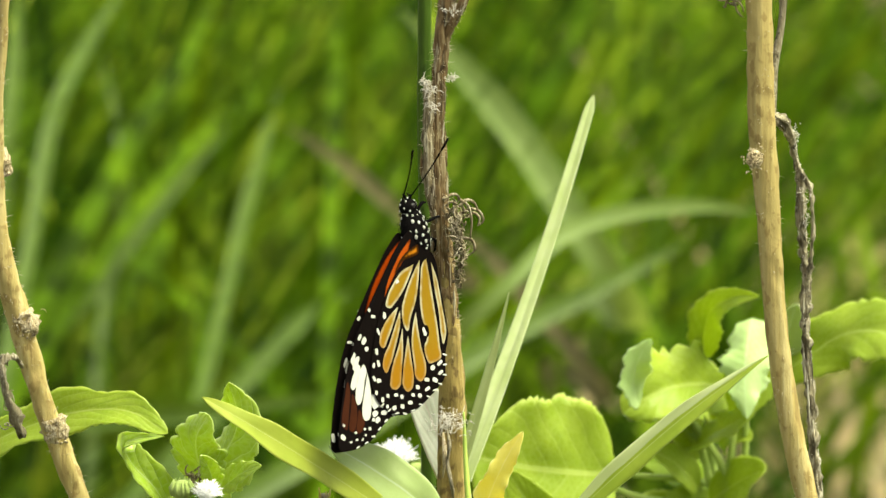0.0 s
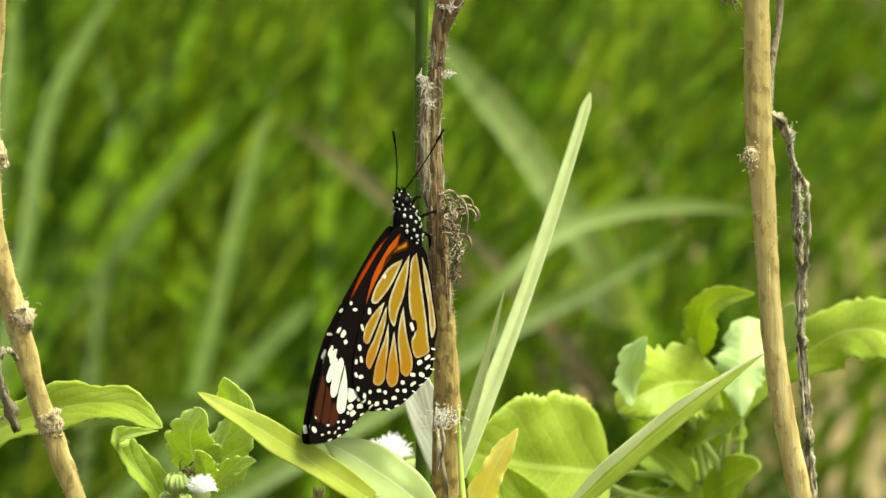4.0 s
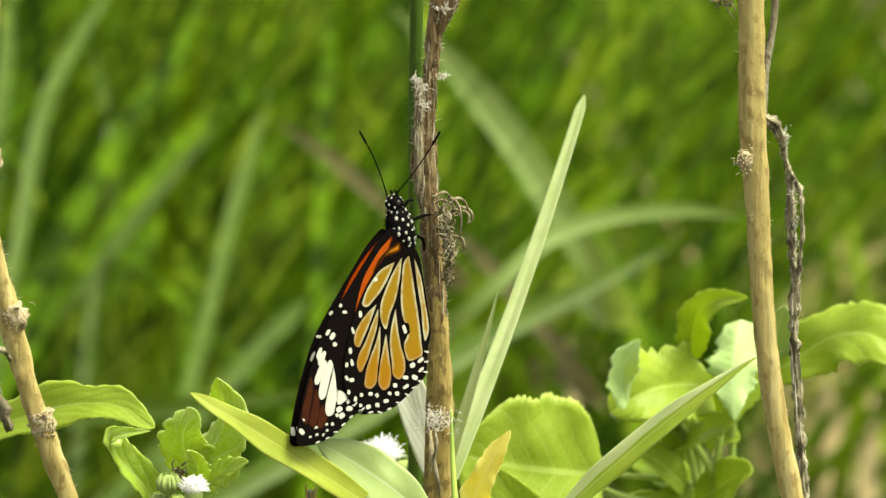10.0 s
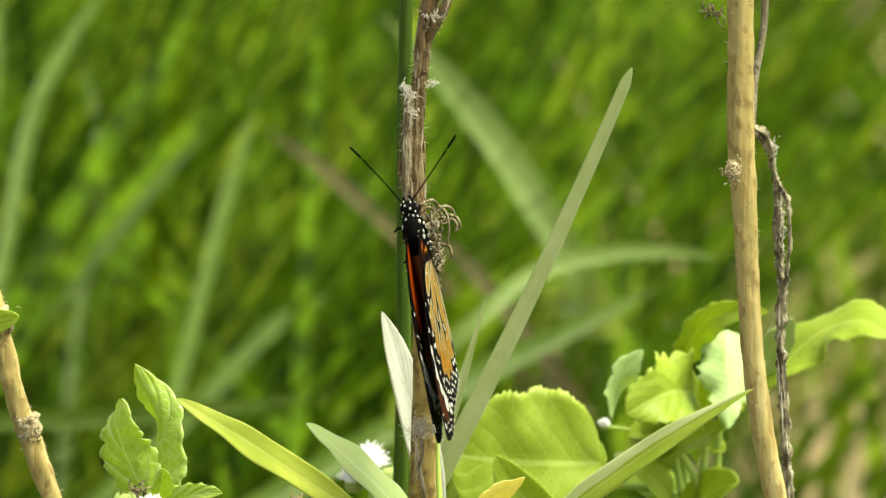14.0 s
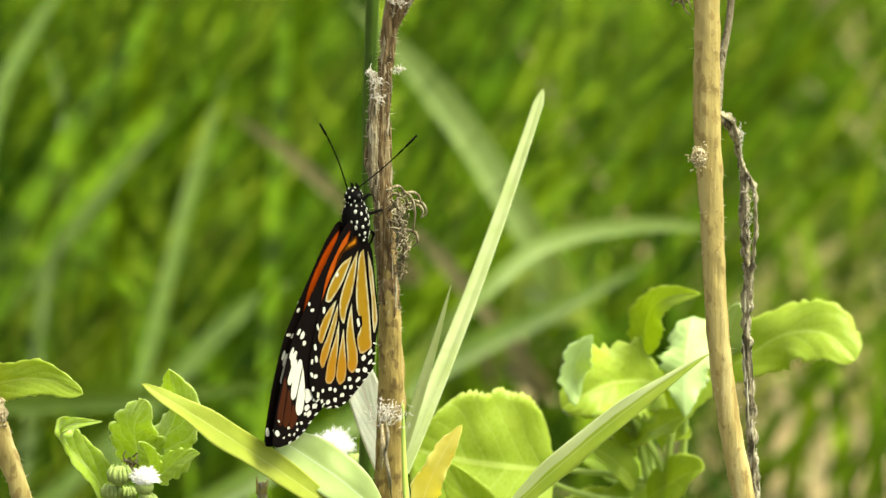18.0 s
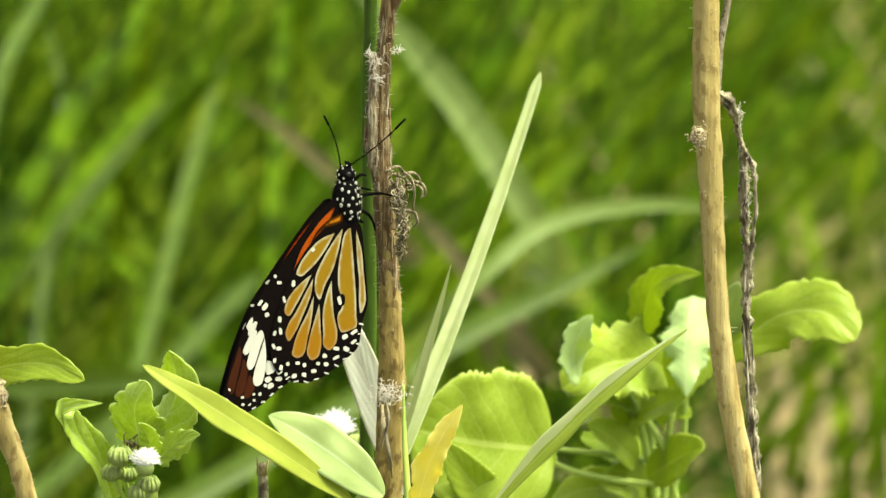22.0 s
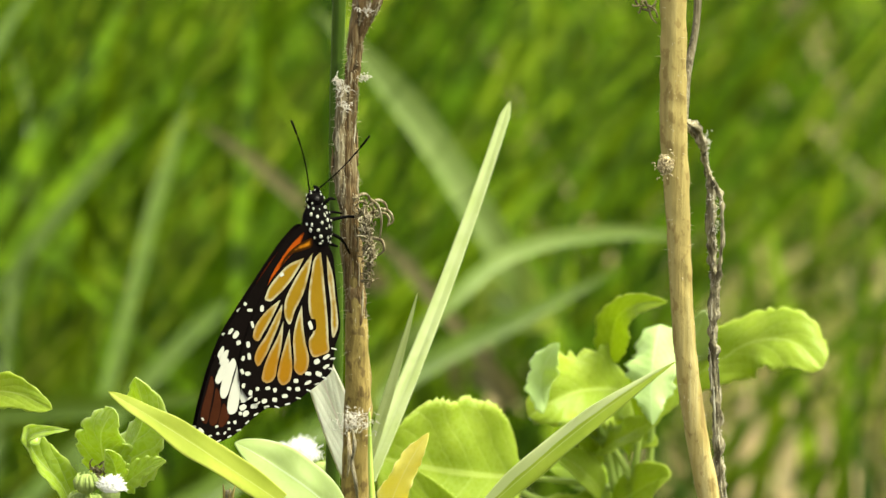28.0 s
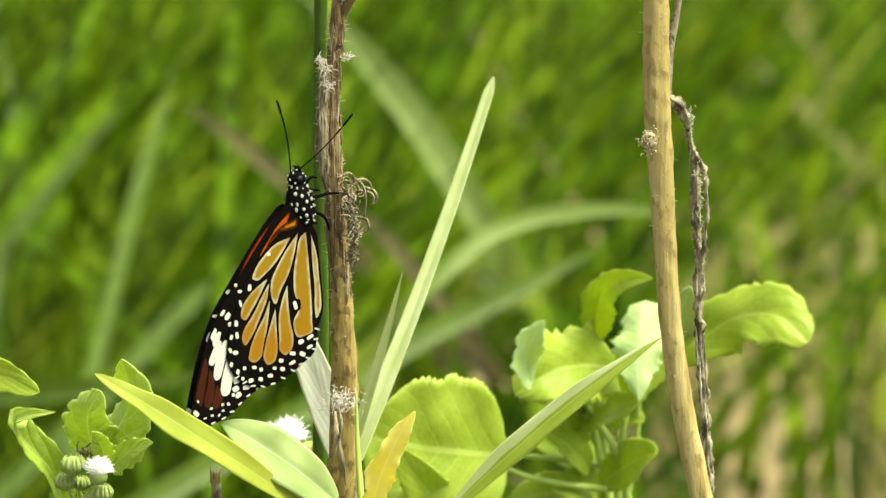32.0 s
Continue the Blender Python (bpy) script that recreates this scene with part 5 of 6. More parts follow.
leaf(left_weed, LEAF_CRINKLE, (-0.0424, -0.0200, 0.4124), (-0.0430, -0.0240, 0.4164), (-0.0444, -0.0280, 0.4197), 0.0036, (0.0, -0.95, 0.3), "leaf", "", TOSS, shape=(0.75, 0.6), fold=0.35, teeth=5, tooth=0.15, quilt=0.12, seed=25.0, ragged=0.2)
flower(left_weed, (-0.0431, -0.0360, 0.4147), 0.0021, PETAL, 61)
for place, r, n in (((-0.0475, -0.0340, 0.4150), 0.0020, 62), ((-0.0490, -0.0320, 0.4115), 0.0016, 63), ((-0.0425, -0.0340, 0.4100), 0.0018, 64), ((-0.0441, -0.0340, 0.4085), 0.0018, 73), ((-0.0462, -0.0300, 0.4108), 0.0014, 74)):
    bud(left_weed, place, r, n)
bm = bmesh.new()
for place in ((-0.0431, -0.0350, 0.4141), (-0.0475, -0.0330, 0.4144), (-0.0490, -0.0310, 0.4110), (-0.0425, -0.0330, 0.4095)):
    a, b = Vector((-0.0454, -0.0200, 0.4027)) - Vector(LEFTWEED_BASE), Vector(place) - Vector(LEFTWEED_BASE)
    tube(bm, [a, a.lerp(b, 0.5) + Vector((0, 0, -0.001)), b], [0.0005, 0.00045, 0.0004], 6)
part("flower_stalk", bm, YOUNG_STEM, left_weed)
bm = bmesh.new()
tangle(bm, Vector((-0.0455, -0.0180, 0.4130)) - Vector(LEFTWEED_BASE), (0.0008, 0.0006, 0.0006), 24, 0.00018, 65, 0.0025, 5)
tagged(part("dry_bract", bm, DRY, left_weed, "brown withered floret"), kind="stuff")

EDGE_BASE = (-0.085, 0.03, 0.0)
edge_weed = sprig("side_weed", "weed with one long toothed leaf", EDGE_BASE, [((EDGE_BASE, (-0.085, 0.03, 0.2), (-0.0879, 0.0300, 0.3866), (-0.0865, 0.0260, 0.4024)), 0.0013)])
LONG_EDGE = [(-0.0905, 0.0260, 0.4056), (-0.0779, 0.0200, 0.4133), (-0.0654, 0.0140, 0.4181), (-0.0576, 0.0100, 0.4186), (-0.0511, 0.0060, 0.4156)]
leaf(edge_weed, LEAF_FRESH, LONG_EDGE[0], LONG_EDGE[2], LONG_EDGE[-1], 0.0076, (0.05, -0.85, 0.55), "leaf", "long bright green toothed leaf",
     [(0, 0.0, 0.0, 0.0), (12.5, 0.0, 0.0, 0.0), (13, 4.2, -2.2, -0.1), (13.5, 20.6, -21.3, -1.7), (14, 22.9, -53.9, -9.9), (14.5, 20.8, -49.6, -2.0), (15, 8.0, -18.6, -0.3), (15.5, 22.8, -23.8, -3.2), (19.5, 14.9, -15, -2.8), (24, 15.5, -15.5, -3.3), (31, 16.4, -15, -2.6), (32, 16.4, -15, -2.6)], shape=(0.8, 0.5), fold=0.25, teeth=13, tooth=0.1, quilt=0.03, wave=0.12, seed=26.0, ragged=0.35, path=LONG_EDGE)

WHITE_BASE = (-0.012, 0.09, 0.0)
white_weed = sprig("white_flower_weed", "small weed with fluffy white flower heads", WHITE_BASE, [((WHITE_BASE, (-0.011, 0.09, 0.2), (-0.0100, 0.0900, 0.3736), (-0.0102, 0.0880, 0.3884)), 0.0009)])
flower(white_weed, (-0.0110, 0.0880, 0.3904), 0.0034, PETAL, 66)
flower(white_weed, (-0.0135, 0.0900, 0.3872), 0.0024, PETAL, 67)
bud(white_weed, (-0.0070, 0.0860, 0.3880), 0.0026, 68)
flower(right_weed, (0.0342, 0.1270, 0.3893), 0.0010, PETAL, 69)
bud(right_weed, (0.0378, 0.1290, 0.3821), 0.0014, 70)

TWIG_BASE = (-0.024, -0.012, 0.0)
twig = dry_stem("broken_weed", "short broken brown twig end", [TWIG_BASE, (-0.022, -0.012, 0.2), (-0.0225, -0.0120, 0.3947), (-0.0227, -0.0120, 0.4030), (-0.0230, -0.0120, 0.4086)], [0.0016, 0.0014, 0.0010, 0.0009, 0.0008], VINE_BARK, 30, 9.0, TWIG_BASE, 0.15, 0.5)
for dx, dz, lean in ((-0.0006, 0.0020, -0.0003), (0.0002, 0.0013, 0.0002), (0.0006, 0.0017, 0.0006)):
    bm = bmesh.new()
    foot = Vector((-0.0230 + dx, -0.0126, 0.4068)) - Vector(TWIG_BASE)
    tube(bm, [foot, foot + Vector((lean * 0.3, 0, dz * 0.7)), foot + Vector((lean, 0, dz + 0.0012))], [0.0004, 0.0003, 0.00008], 6, 0.1, 0.3, dx * 9000)
    part("splinter", bm, BARK_TAN, twig)


# ---- the butterfly ----
MM = 0.001
# Wing templates in mm: outwards from the hinge, forwards along the body; the upper side shows.
FORE = [(0.5, 1.5), (4.5, 0.9), (8.5, -0.9), (13.5, -3.4), (18.5, -6.0), (23.5, -8.9), (28.5, -13.2), (32.5, -17.4), (35.4, -20.9), (36.5, -22.8), (35.9, -23.8),
        (34.2, -24.5), (32.5, -25.0), (29.7, -25.3), (27.1, -24.9), (24.5, -24.3), (21.7, -24.0), (18.7, -24.1), (15, -23.0), (11, -19.6), (5.5, -12.5), (1.0, -4)]
HIND = [(-0.3, -1.2), (3.5, -3.2), (7.2, -6.2), (10.3, -9.7), (12.9, -13.7), (14.7, -17.3), (16.1, -20.8), (16.6, -24.2), (15.8, -27.1), (13.6, -29.2), (10.6, -30.3), (7.0, -29.9),
        (3.4, -28.2), (0.6, -26.6), (-1.2, -25.2), (-1.9, -23.0), (-2.4, -20.9), (-3.3, -19.0), (-3.8, -17.2), (-3.8, -13.6), (-3.7, -8.1), (-3.5, -4.3), (-2.0, -2.1)]
FORE_CELLS = [
    [(1.5, 0.4), (5.5, -0.4), (10.5, -2.5), (14.5, -5), (17, -7.5), (18.5, -10), (18.2, -11), (16.5, -11), (12.5, -9.5), (9.5, -7.5), (5.5, -3.5), (2.5, -0.8)],
    [(18, -12.8), (20, -13.5), (20.8, -15.8), (20, -16.6), (18.6, -15)],
    [(13, -10.8), (16, -12), (18, -15), (18.7, -19), (18.3, -20.8), (17, -21.6), (15.5, -20.2), (14.5, -17.5), (13, -13)],
    [(1.3, -1.0), (5.5, -5), (9, -9), (11, -13), (12.8, -17.4), (14.3, -21.8), (13.7, -22.4), (11.6, -19.8), (9.4, -16.4), (7.4, -13.4), (4.3, -9), (2.5, -5)]]
FORE_BAND = [
    [(24.5, -10.8), (25.9, -11.6), (25.8, -12.3), (24.4, -11.5)],
    [(24.2, -11.6), (25.3, -12.0), (26.2, -12.9), (25.8, -13.5), (24.7, -12.9), (23.8, -12.1)],
    [(24.8, -12.8), (26.0, -13.3), (28.0, -14.9), (27.8, -15.9), (26.5, -15.4), (24.5, -13.6)],
    [(23.6, -13.4), (24.6, -13.6), (26.3, -14.8), (28.2, -17.1), (28.2, -18.3), (27.0, -18.1), (24.9, -15.9), (23.6, -14.6)],
    [(23.6, -14.7), (24.7, -15.9), (26.5, -17.7), (28.2, -19.8), (28.2, -21.1), (26.9, -21.2), (25.4, -19.4), (24.3, -17.2)],
    [(24.3, -18.4), (25.2, -19.2), (25.7, -20.3), (24.7, -20.6), (23.2, -20.1)]]
BAND_MID = Vector((26.2, -16.2))  # the white band is broader on the underside
FORE_DOTS = [(18, -6.5, 0.45, 0.3), (22.3, -9.0, 0.6, 0.25), (21.5, -9.7, 0.5, 0.2), (21.9, -11.2, 0.5, 0.5), (17.5, -21.7, 0.6, 0.5), (24.5, -21.9, 0.8, 0.45), (21.6, -21.4, 0.55, 0.4),
             (25.7, -22.6, 0.6, 0.4), (22.6, -22.4, 0.5, 0.4), (19.5, -21.8, 0.5, 0.35), (19.7, -22.9, 0.6, 0.35), (17.2, -22.6, 0.5, 0.35), (35.1, -21.3, 0.45, 0.8),
             (31.5, -22.9, 0.3, 0.3), (28.5, -23.8, 0.3, 0.25), (33.0, -23.0, 0.25, 0.2)]
UNDER_DOTS = [(34.7, -21.6, 0.43, 0.59), (33.4, -19.9, 0.16, 0.27), (31.6, -22.3, 0.32, 0.21), (33.5, -23.2, 0.32, 0.16), (32.0, -23.5, 0.32, 0.21), (30.8, -24.1, 0.32, 0.16), (29.3, -22.8, 0.27, 0.21),
              (28.2, -23.3, 0.32, 0.27), (29.7, -23.8, 0.27, 0.21), (26.6, -22.4, 0.3, 0.3), (25.7, -21.7, 0.64, 0.48), (23.3, -21.3, 0.43, 0.3), (25.7, -22.9, 0.59, 0.43), (23.7, -22.5, 0.64, 0.4), (21.8, -22.0, 0.5, 0.4),
              (20.0, -22.6, 0.5, 0.35), (21.3, -11.1, 0.43, 0.37), (21.1, -9.6, 0.7, 0.42), (21.7, -8.6, 0.6, 0.3), (16.8, -7.0, 0.48, 0.27), (17.1, -5.6, 0.3, 0.3)]
FORE_TIP = [[(28.5, -13.9), (30.5, -15.9), (32.9, -18.4), (33.7, -19.8), (33.0, -20.9), (30.8, -18.3), (28.9, -15.8)], [(28.6, -16.2), (30.3, -18.3), (32.5, -20.9), (31.9, -22.0), (30.4, -21.0), (28.8, -18.5)],
            [(28.6, -19.3), (30.2, -20.9), (31.3, -22.4), (30.4, -22.9), (29.0, -22.2), (28.5, -21.3)]]
# cells of the hindwing: each runs out from a sharp inner corner and back to it
HIND_CELLS = [
    [(0.2, -1.2), (0.3, -2.7), (2.0, -3.2), (4.4, -3.6), (6.7, -5.6), (5.6, -4.0), (3.3, -2.3)],
    [(2.0, -4.6), (5.0, -5.4), (7.5, -7.2), (9.7, -9.7), (10.2, -11.0), (9.5, -11.4), (7.7, -10.5), (5.6, -8.9), (3.4, -6.5)],
    [(0.3, -4.0), (2.4, -6.1), (5.1, -9.5), (6.4, -11.7), (6.5, -15.2), (6.1, -15.9), (4.7, -13.6), (2.9, -11.0), (1.4, -7.5)],
    [(-1.3, -4.0), (-0.3, -4.6), (0.9, -7.7), (1.8, -11.3), (1.9, -14.7), (1.3, -16.7), (1.7, -18.1), (2.4, -18.9), (2.6, -20.6), (2.0, -22.2), (0.3, -22.1), (-1.0, -21.7), (-1.2, -19.6), (-1.4, -15.8), (-1.4, -11.9), (-1.4, -8.0)],
    [(-2.4, -4.6), (-2.2, -9.1), (-2.3, -13.5), (-2.0, -18.3), (-2.1, -19.3), (-3.2, -17.7), (-3.4, -15.3), (-3.3, -12.1), (-3.2, -8.2)],
    [(7.3, -11.4), (9.3, -12.5), (11.4, -14.1), (12.8, -15.9), (13.1, -17.6), (12.5, -18.1), (11.0, -16.6), (9.0, -14.0)],
    [(7.0, -12.2), (8.5, -14.2), (10.9, -17.6), (12.7, -19.7), (13.3, -21.5), (12.8, -22.5), (11.5, -21.3), (9.5, -18.2), (7.6, -14.7)],
    [(7.1, -15.2), (8.5, -17.9), (10.6, -20.9), (11.9, -23.6), (12.2, -25.1), (11.3, -25.7), (10.1, -25.3), (9.0, -22.6), (7.8, -18.9)],
    [(6.1, -16.8), (7.3, -19.5), (8.7, -23.0), (9.2, -25.3), (8.5, -26.4), (7.1, -26.0), (6.5, -24.8), (6.2, -21.0)],
    [(3.3, -12.9), (4.7, -15.7), (5.5, -18.4), (5.7, -22.1), (5.8, -24.2), (4.8, -25.1), (3.4, -24.2), (2.9, -22.5), (3.3, -19.3), (3.4, -16.8)]]
HIND_DOTS = [(-0.5, -22.5, 0.7, 0.3), (1.4, -23.1, 0.55, 0.4), (3.3, -25.0, 0.6, 0.33), (5.8, -26.0, 0.45, 0.35), (7.2, -27.2, 0.4, 0.3), (10.0, -27.1, 0.35, 0.35), (11.3, -26.6, 0.45, 0.3), (13.3, -26.5, 0.35, 0.3),
             (14.7, -27.0, 0.35, 0.45), (15.9, -25.6, 0.3, 0.4), (14.9, -23.6, 0.5, 0.35), (15.9, -23.1, 0.28, 0.5), (14.3, -20.6, 0.3, 0.55), (15.5, -20.8, 0.28, 0.45), (14.3, -18.5, 0.35, 0.5), (13.1, -15.1, 0.25, 0.6),
             (11.0, -12.5, 0.35, 0.55), (6.6, -7.0, 0.4, 0.3), (-0.3, -24.2, 0.6, 0.28), (1.3, -25.3, 0.6, 0.4), (3.5, -26.6, 0.65, 0.28), (5.6, -27.5, 0.45, 0.35), (8.2, -28.4, 0.55, 0.32), (10.2, -28.8, 0.45, 0.36),
             (12.2, -28.8, 0.5, 0.36), (13.8, -28.3, 0.3, 0.3), (2.0, -16.6, 0.35, 0.75)]
DARK_BORDER = [(1.5, 0.6), (5.5, -0.1), (10.5, -2.2), (14.6, -4.7), (17.3, -7.4), (18.8, -10.2), (18.2, -11.4), (16.5, -11.2), (15.2, -8.7), (13.2, -6.2), (10.1, -3.3), (5.4, -0.8), (2.5, 0.2)]


def fill(points, thick, z, holes=()):
    """A flat scale-covered plate in wing space, mm to metres, with holes; z: height of its outer face, away from the membrane."""
    bm = bmesh.new()
    edges = []
    for ring in (points, *holes):
        vs = [bm.verts.new((p[0] * MM, p[1] * MM, z * MM)) for p in ring]
        edges += [bm.edges.new((a, b)) for a, b in zip(vs, vs[1:] + vs[:1])]
    bmesh.ops.triangle_fill(bm, edges=edges, use_beauty=True)
    if thick:
        got = bmesh.ops.extrude_face_region(bm, geom=bm.faces[:])
        for v in got["geom"]:
            if isinstance(v, bmesh.types.BMVert):
                v.co.z -= math.copysign(thick, z) * MM
    bmesh.ops.recalc_face_normals(bm, faces=bm.faces[:])
    return bm


def inset(points, by):
    n = len(points)
    area = sum(points[i][0] * points[(i + 1) % n][1] - points[(i + 1) % n][0] * points[i][1] for i in range(n))
    sgn = 1 if area > 0 else -1
    out = []
    for i in range(n):
        a, b, c = (Vector((points[(i + k) % n][0], points[(i + k) % n][1])) for k in (-1, 0, 1))
        t = (c - a).normalized()
        out.append(b + Vector((-t.y, t.x)) * by * sgn)
    return out


def dots(bm, places, z, seed, flip):
    """Blunt-cornered patches of white scales."""
    rnd = random.Random(seed)
    for a, b, r1, r2 in places:
        turn = rnd.uniform(-0.5, 0.5)
        ring = []
        for k in range(12):
            w = 2 * math.pi * k / 12
            x, y = (math.copysign(abs(f) ** 0.65, f) * r * 1.08 * rnd.uniform(0.88, 1.08) for f, r in ((math.cos(w), r1), (math.sin(w), r2)))
            ring.append(bm.verts.new(((a + x * math.cos(turn) - y * math.sin(turn)) * MM, (b + x * math.sin(turn) + y * math.cos(turn)) * MM, z * MM)))
        bm.faces.new(ring if z > 0 else ring[::-1])


def cell_sheet(points, z):
    """One cell of a wing between its veins; edge_distance: how far each spot lies from the nearest vein, in mm."""
    ring = [Vector((p[0], p[1])) for p in points]
    n = len(ring)

    def clear(p):
        best = 9.0
        for a, b in zip(ring, ring[1:] + ring[:1]):
            d = b - a
            f = min(max((p - a).dot(d) / max(d.length_squared, 1e-9), 0.0), 1.0)
            best = min(best, (p - a - d * f).length)
        return best

    def inside(p):
        odd = False
        for a, b in zip(ring, ring[1:] + ring[:1]):
            if (a.y > p.y) != (b.y > p.y) and p.x < a.x + (p.y - a.y) / (b.y - a.y) * (b.x - a.x):
                odd = not odd
        return odd

    x0, x1, y0, y1 = min(p.x for p in ring), max(p.x for p in ring), min(p.y for p in ring), max(p.y for p in ring)
    spots, step = [], 0.3
    for i in range(int((x1 - x0) / step) + 1):
        for j in range(int((y1 - y0) / step) + 1):
            p = Vector((x0 + (i + 0.5 * (j % 2)) * step, y0 + j * step))
            if inside(p) and clear(p) > 0.12:
                spots.append(p)
    got, _, faces, *_ = delaunay_2d_cdt(ring + spots, [], [list(range(n))], 1, 1e-5)
    bm = bmesh.new()
    away = bm.verts.layers.float.new("edge_distance")
    vs = []
    for p in got:
        v = bm.verts.new((p.x * MM, p.y * MM, z * MM))
        v[away] = clear(p)
        vs.append(v)
    for f in faces:
        bm.faces.new([vs[k] for k in (f if z > 0 else f[::-1])])
    return bm


def edge_dots(outline, first, last, offset, step, r1, r2):
    """A row of dots that follows the margin."""
    line = inset(outline, offset)[first:last]
    out, run = [], 0.0
    for a, b in zip(line, line[1:]):
        run += (b - a).length
        if run >= step:
            run = 0.0
            out.append((b.x, b.y, r1, r2))
    return out


def mirror(bm, side):
    if side < 0:
        for v in bm.verts:
            v.co.x = -v.co.x
        bmesh.ops.reverse_faces(bm, faces=bm.faces[:])
    return bm


def wing(root, side, kind):
    fore = kind == "forewing"
    outline = loop(FORE if fore else HIND, 5)
    cells = [loop(c, 4) for c in FORE_CELLS + [inset(loop(c, 2), 0.1) for c in FORE_BAND]] if fore else [inset(spline(c + c[:1], 4)[:-1], -0.02) for c in HIND_CELLS]
    ob = part(kind, mirror(fill(outline, 0.10, 0.05, [inset(c, 0.05) for c in cells]), side), WING_BLACK, root, "", (0, 0, 0), False)

    def plate(name, pts, z, mat, holes=(), label=""):
        part(name, mirror(fill(pts, 0.02, z, holes), side), mat, ob, label, (0, 0, 0), False)

    def sheet(name, pts, z, mat):
        part(name, mirror(cell_sheet(pts, z), side), mat, ob, "", (0, 0, 0), False)

    if fore:
        for i, c in enumerate(cells[:4]):
            sheet("orange_panel", c, 0.075, WING_RUST if i > 1 else WING_FIRE)
            sheet("orange_panel", c, -0.075, WING_DEEP)
        plate("dark_border", loop(DARK_BORDER, 4), -0.09, WING_BLACK)
        for c in cells[4:]:
            plate("white_patch", c, 0.08, WING_WHITE)
            plate("white_patch", [BAND_MID + (p - BAND_MID) * 1.12 for p in c], -0.08, WING_WHITE)
        for c in FORE_TIP:
            plate("brown_patch", loop(c, 4), -0.075, WING_BROWN)
        rim = edge_dots(outline, 54, 88, 0.25, 1.9, 0.45, 0.14)
        under = UNDER_DOTS
        upper = FORE_DOTS
    else:
        for c in cells[1:]:
            sheet("amber_panel", c, 0.075, WING_AMBER)
        for i, c in enumerate(cells):
            sheet("ochre_panel", c, -0.075, WING_OCHRE if i else WING_AMBER)
        rim = edge_dots(outline, 38, 82, 0.22, 1.7, 0.5, 0.13)
        under = HIND_DOTS
        upper = [d for d in HIND_DOTS if d[1] < -19]
        bm = bmesh.new()
        dots(bm, [(1.7, -16.6, 0.85, 1.0)], -0.13, 5, side)
        part("scent_spot", mirror(bm, side), WING_BLACK, ob, "", (0, 0, 0), False)
    bm = bmesh.new()
    dots(bm, upper + rim, 0.10, 71, side)
    dots(bm, under + rim, -0.14, 72, side)
    tagged(part("spot_pattern", mirror(bm, side), WING_WHITE, ob, "", (0, 0, 0), False), kind="stuff")
    return ob


butterfly = thing("butterfly", (-0.008, -0.008, 0.45), "orange and black butterfly with white-spotted wings, clinging to the dry stem", "butterfly")
WINGS = {}
for side in (1, -1):
    for kind in ("forewing", "hindwing"):
        WINGS[side, kind] = wing(butterfly, side, kind)

bm = bmesh.new()
ball(bm, (0, 0.4 * MM, -0.6 * MM), (2.3 * MM, 4.9 * MM, 2.7 * MM), 14, 18)
for v in bm.verts:
    v.co += v.co.normalized() * 0.12 * MM * noise.noise(v.co * 1500)
part("thorax", bm, BODY_BLACK, butterfly, "furry black thorax with white dots")
bm = bmesh.new()
ball(bm, (0, 5.4 * MM, -0.5 * MM), (1.65 * MM, 1.6 * MM, 1.65 * MM), 12, 14)
head = part("head", bm, BODY_BLACK, butterfly)
for s in (1, -1):
    bm = bmesh.new()
    ball(bm, (s * 1.2 * MM, 5.5 * MM, -0.4 * MM), (0.5 * MM, 0.62 * MM, 0.62 * MM), 10, 12)
    part("eye", bm, EYE_BLACK, head, "glossy black eye")
    bm = bmesh.new()
    tube(bm, [Vector((s * 0.5, 6.5, -1.0)) * MM, Vector((s * 0.6, 7.3, -1.0)) * MM, Vector((s * 0.6, 7.8, -0.6)) * MM], [0.35 * MM, 0.3 * MM, 0.12 * MM], 8)
    part("palp", bm, BODY_BLACK, head)
bm = bmesh.new()
tube(bm, spline([(0, -2.5 * MM, -0.2 * MM), (0, -6 * MM, 0.9 * MM), (0, -11 * MM, 1.2 * MM), (0, -15 * MM, 1.2 * MM), (0, -17.5 * MM, 1.2 * MM)], 8),
     [1.5 * MM, 1.3 * MM, 1.3 * MM, 1.3 * MM, 0.7 * MM], 16, 0.0, 0.04)
abdomen = part("abdomen", bm, BODY_RUST, butterfly, "rusty orange-brown abdomen")
bm = bmesh.new()
rnd = random.Random(17)


def fur_dot(bm, place, normal, long, wide):
    """A flat oval tuft of white scales on the fur."""
    n = normal.normalized()
    turn = Matrix((n.cross(Vector((0.1, 1, 0.05))).normalized(), Vector((0.1, 1, 0.05)), n)).transposed()
    turn = turn.to_quaternion().to_matrix()
    ball(bm, place * MM, (wide * MM, long * MM, 0.12 * MM), 6, 8, turn)


for j in range(7):
    y = -3.9 + j * 1.24
    k = math.sqrt(max(0.05, 1 - (y / 4.9) ** 2))
    for q in range(13):
        a = 2 * math.pi * (q + 0.5 * (j % 2)) / 13 + rnd.uniform(-0.16, 0.16)
        if math.sin(a) > 0.93 or math.sin(a) > 0.1 and (rnd.random() < 0.3 or y < -1.5):
            continue
        yy = y + rnd.uniform(-0.42, 0.42)
        n = Vector((math.cos(a) / 2.4, yy / 14, math.sin(a) / 2.7))
        p = Vector((math.cos(a) * 2.32 * k, 0.4 + yy, -0.6 + math.sin(a) * 2.73 * k))
        fur_dot(bm, p, n, rnd.uniform(0.18, 0.46), rnd.uniform(0.15, 0.34))
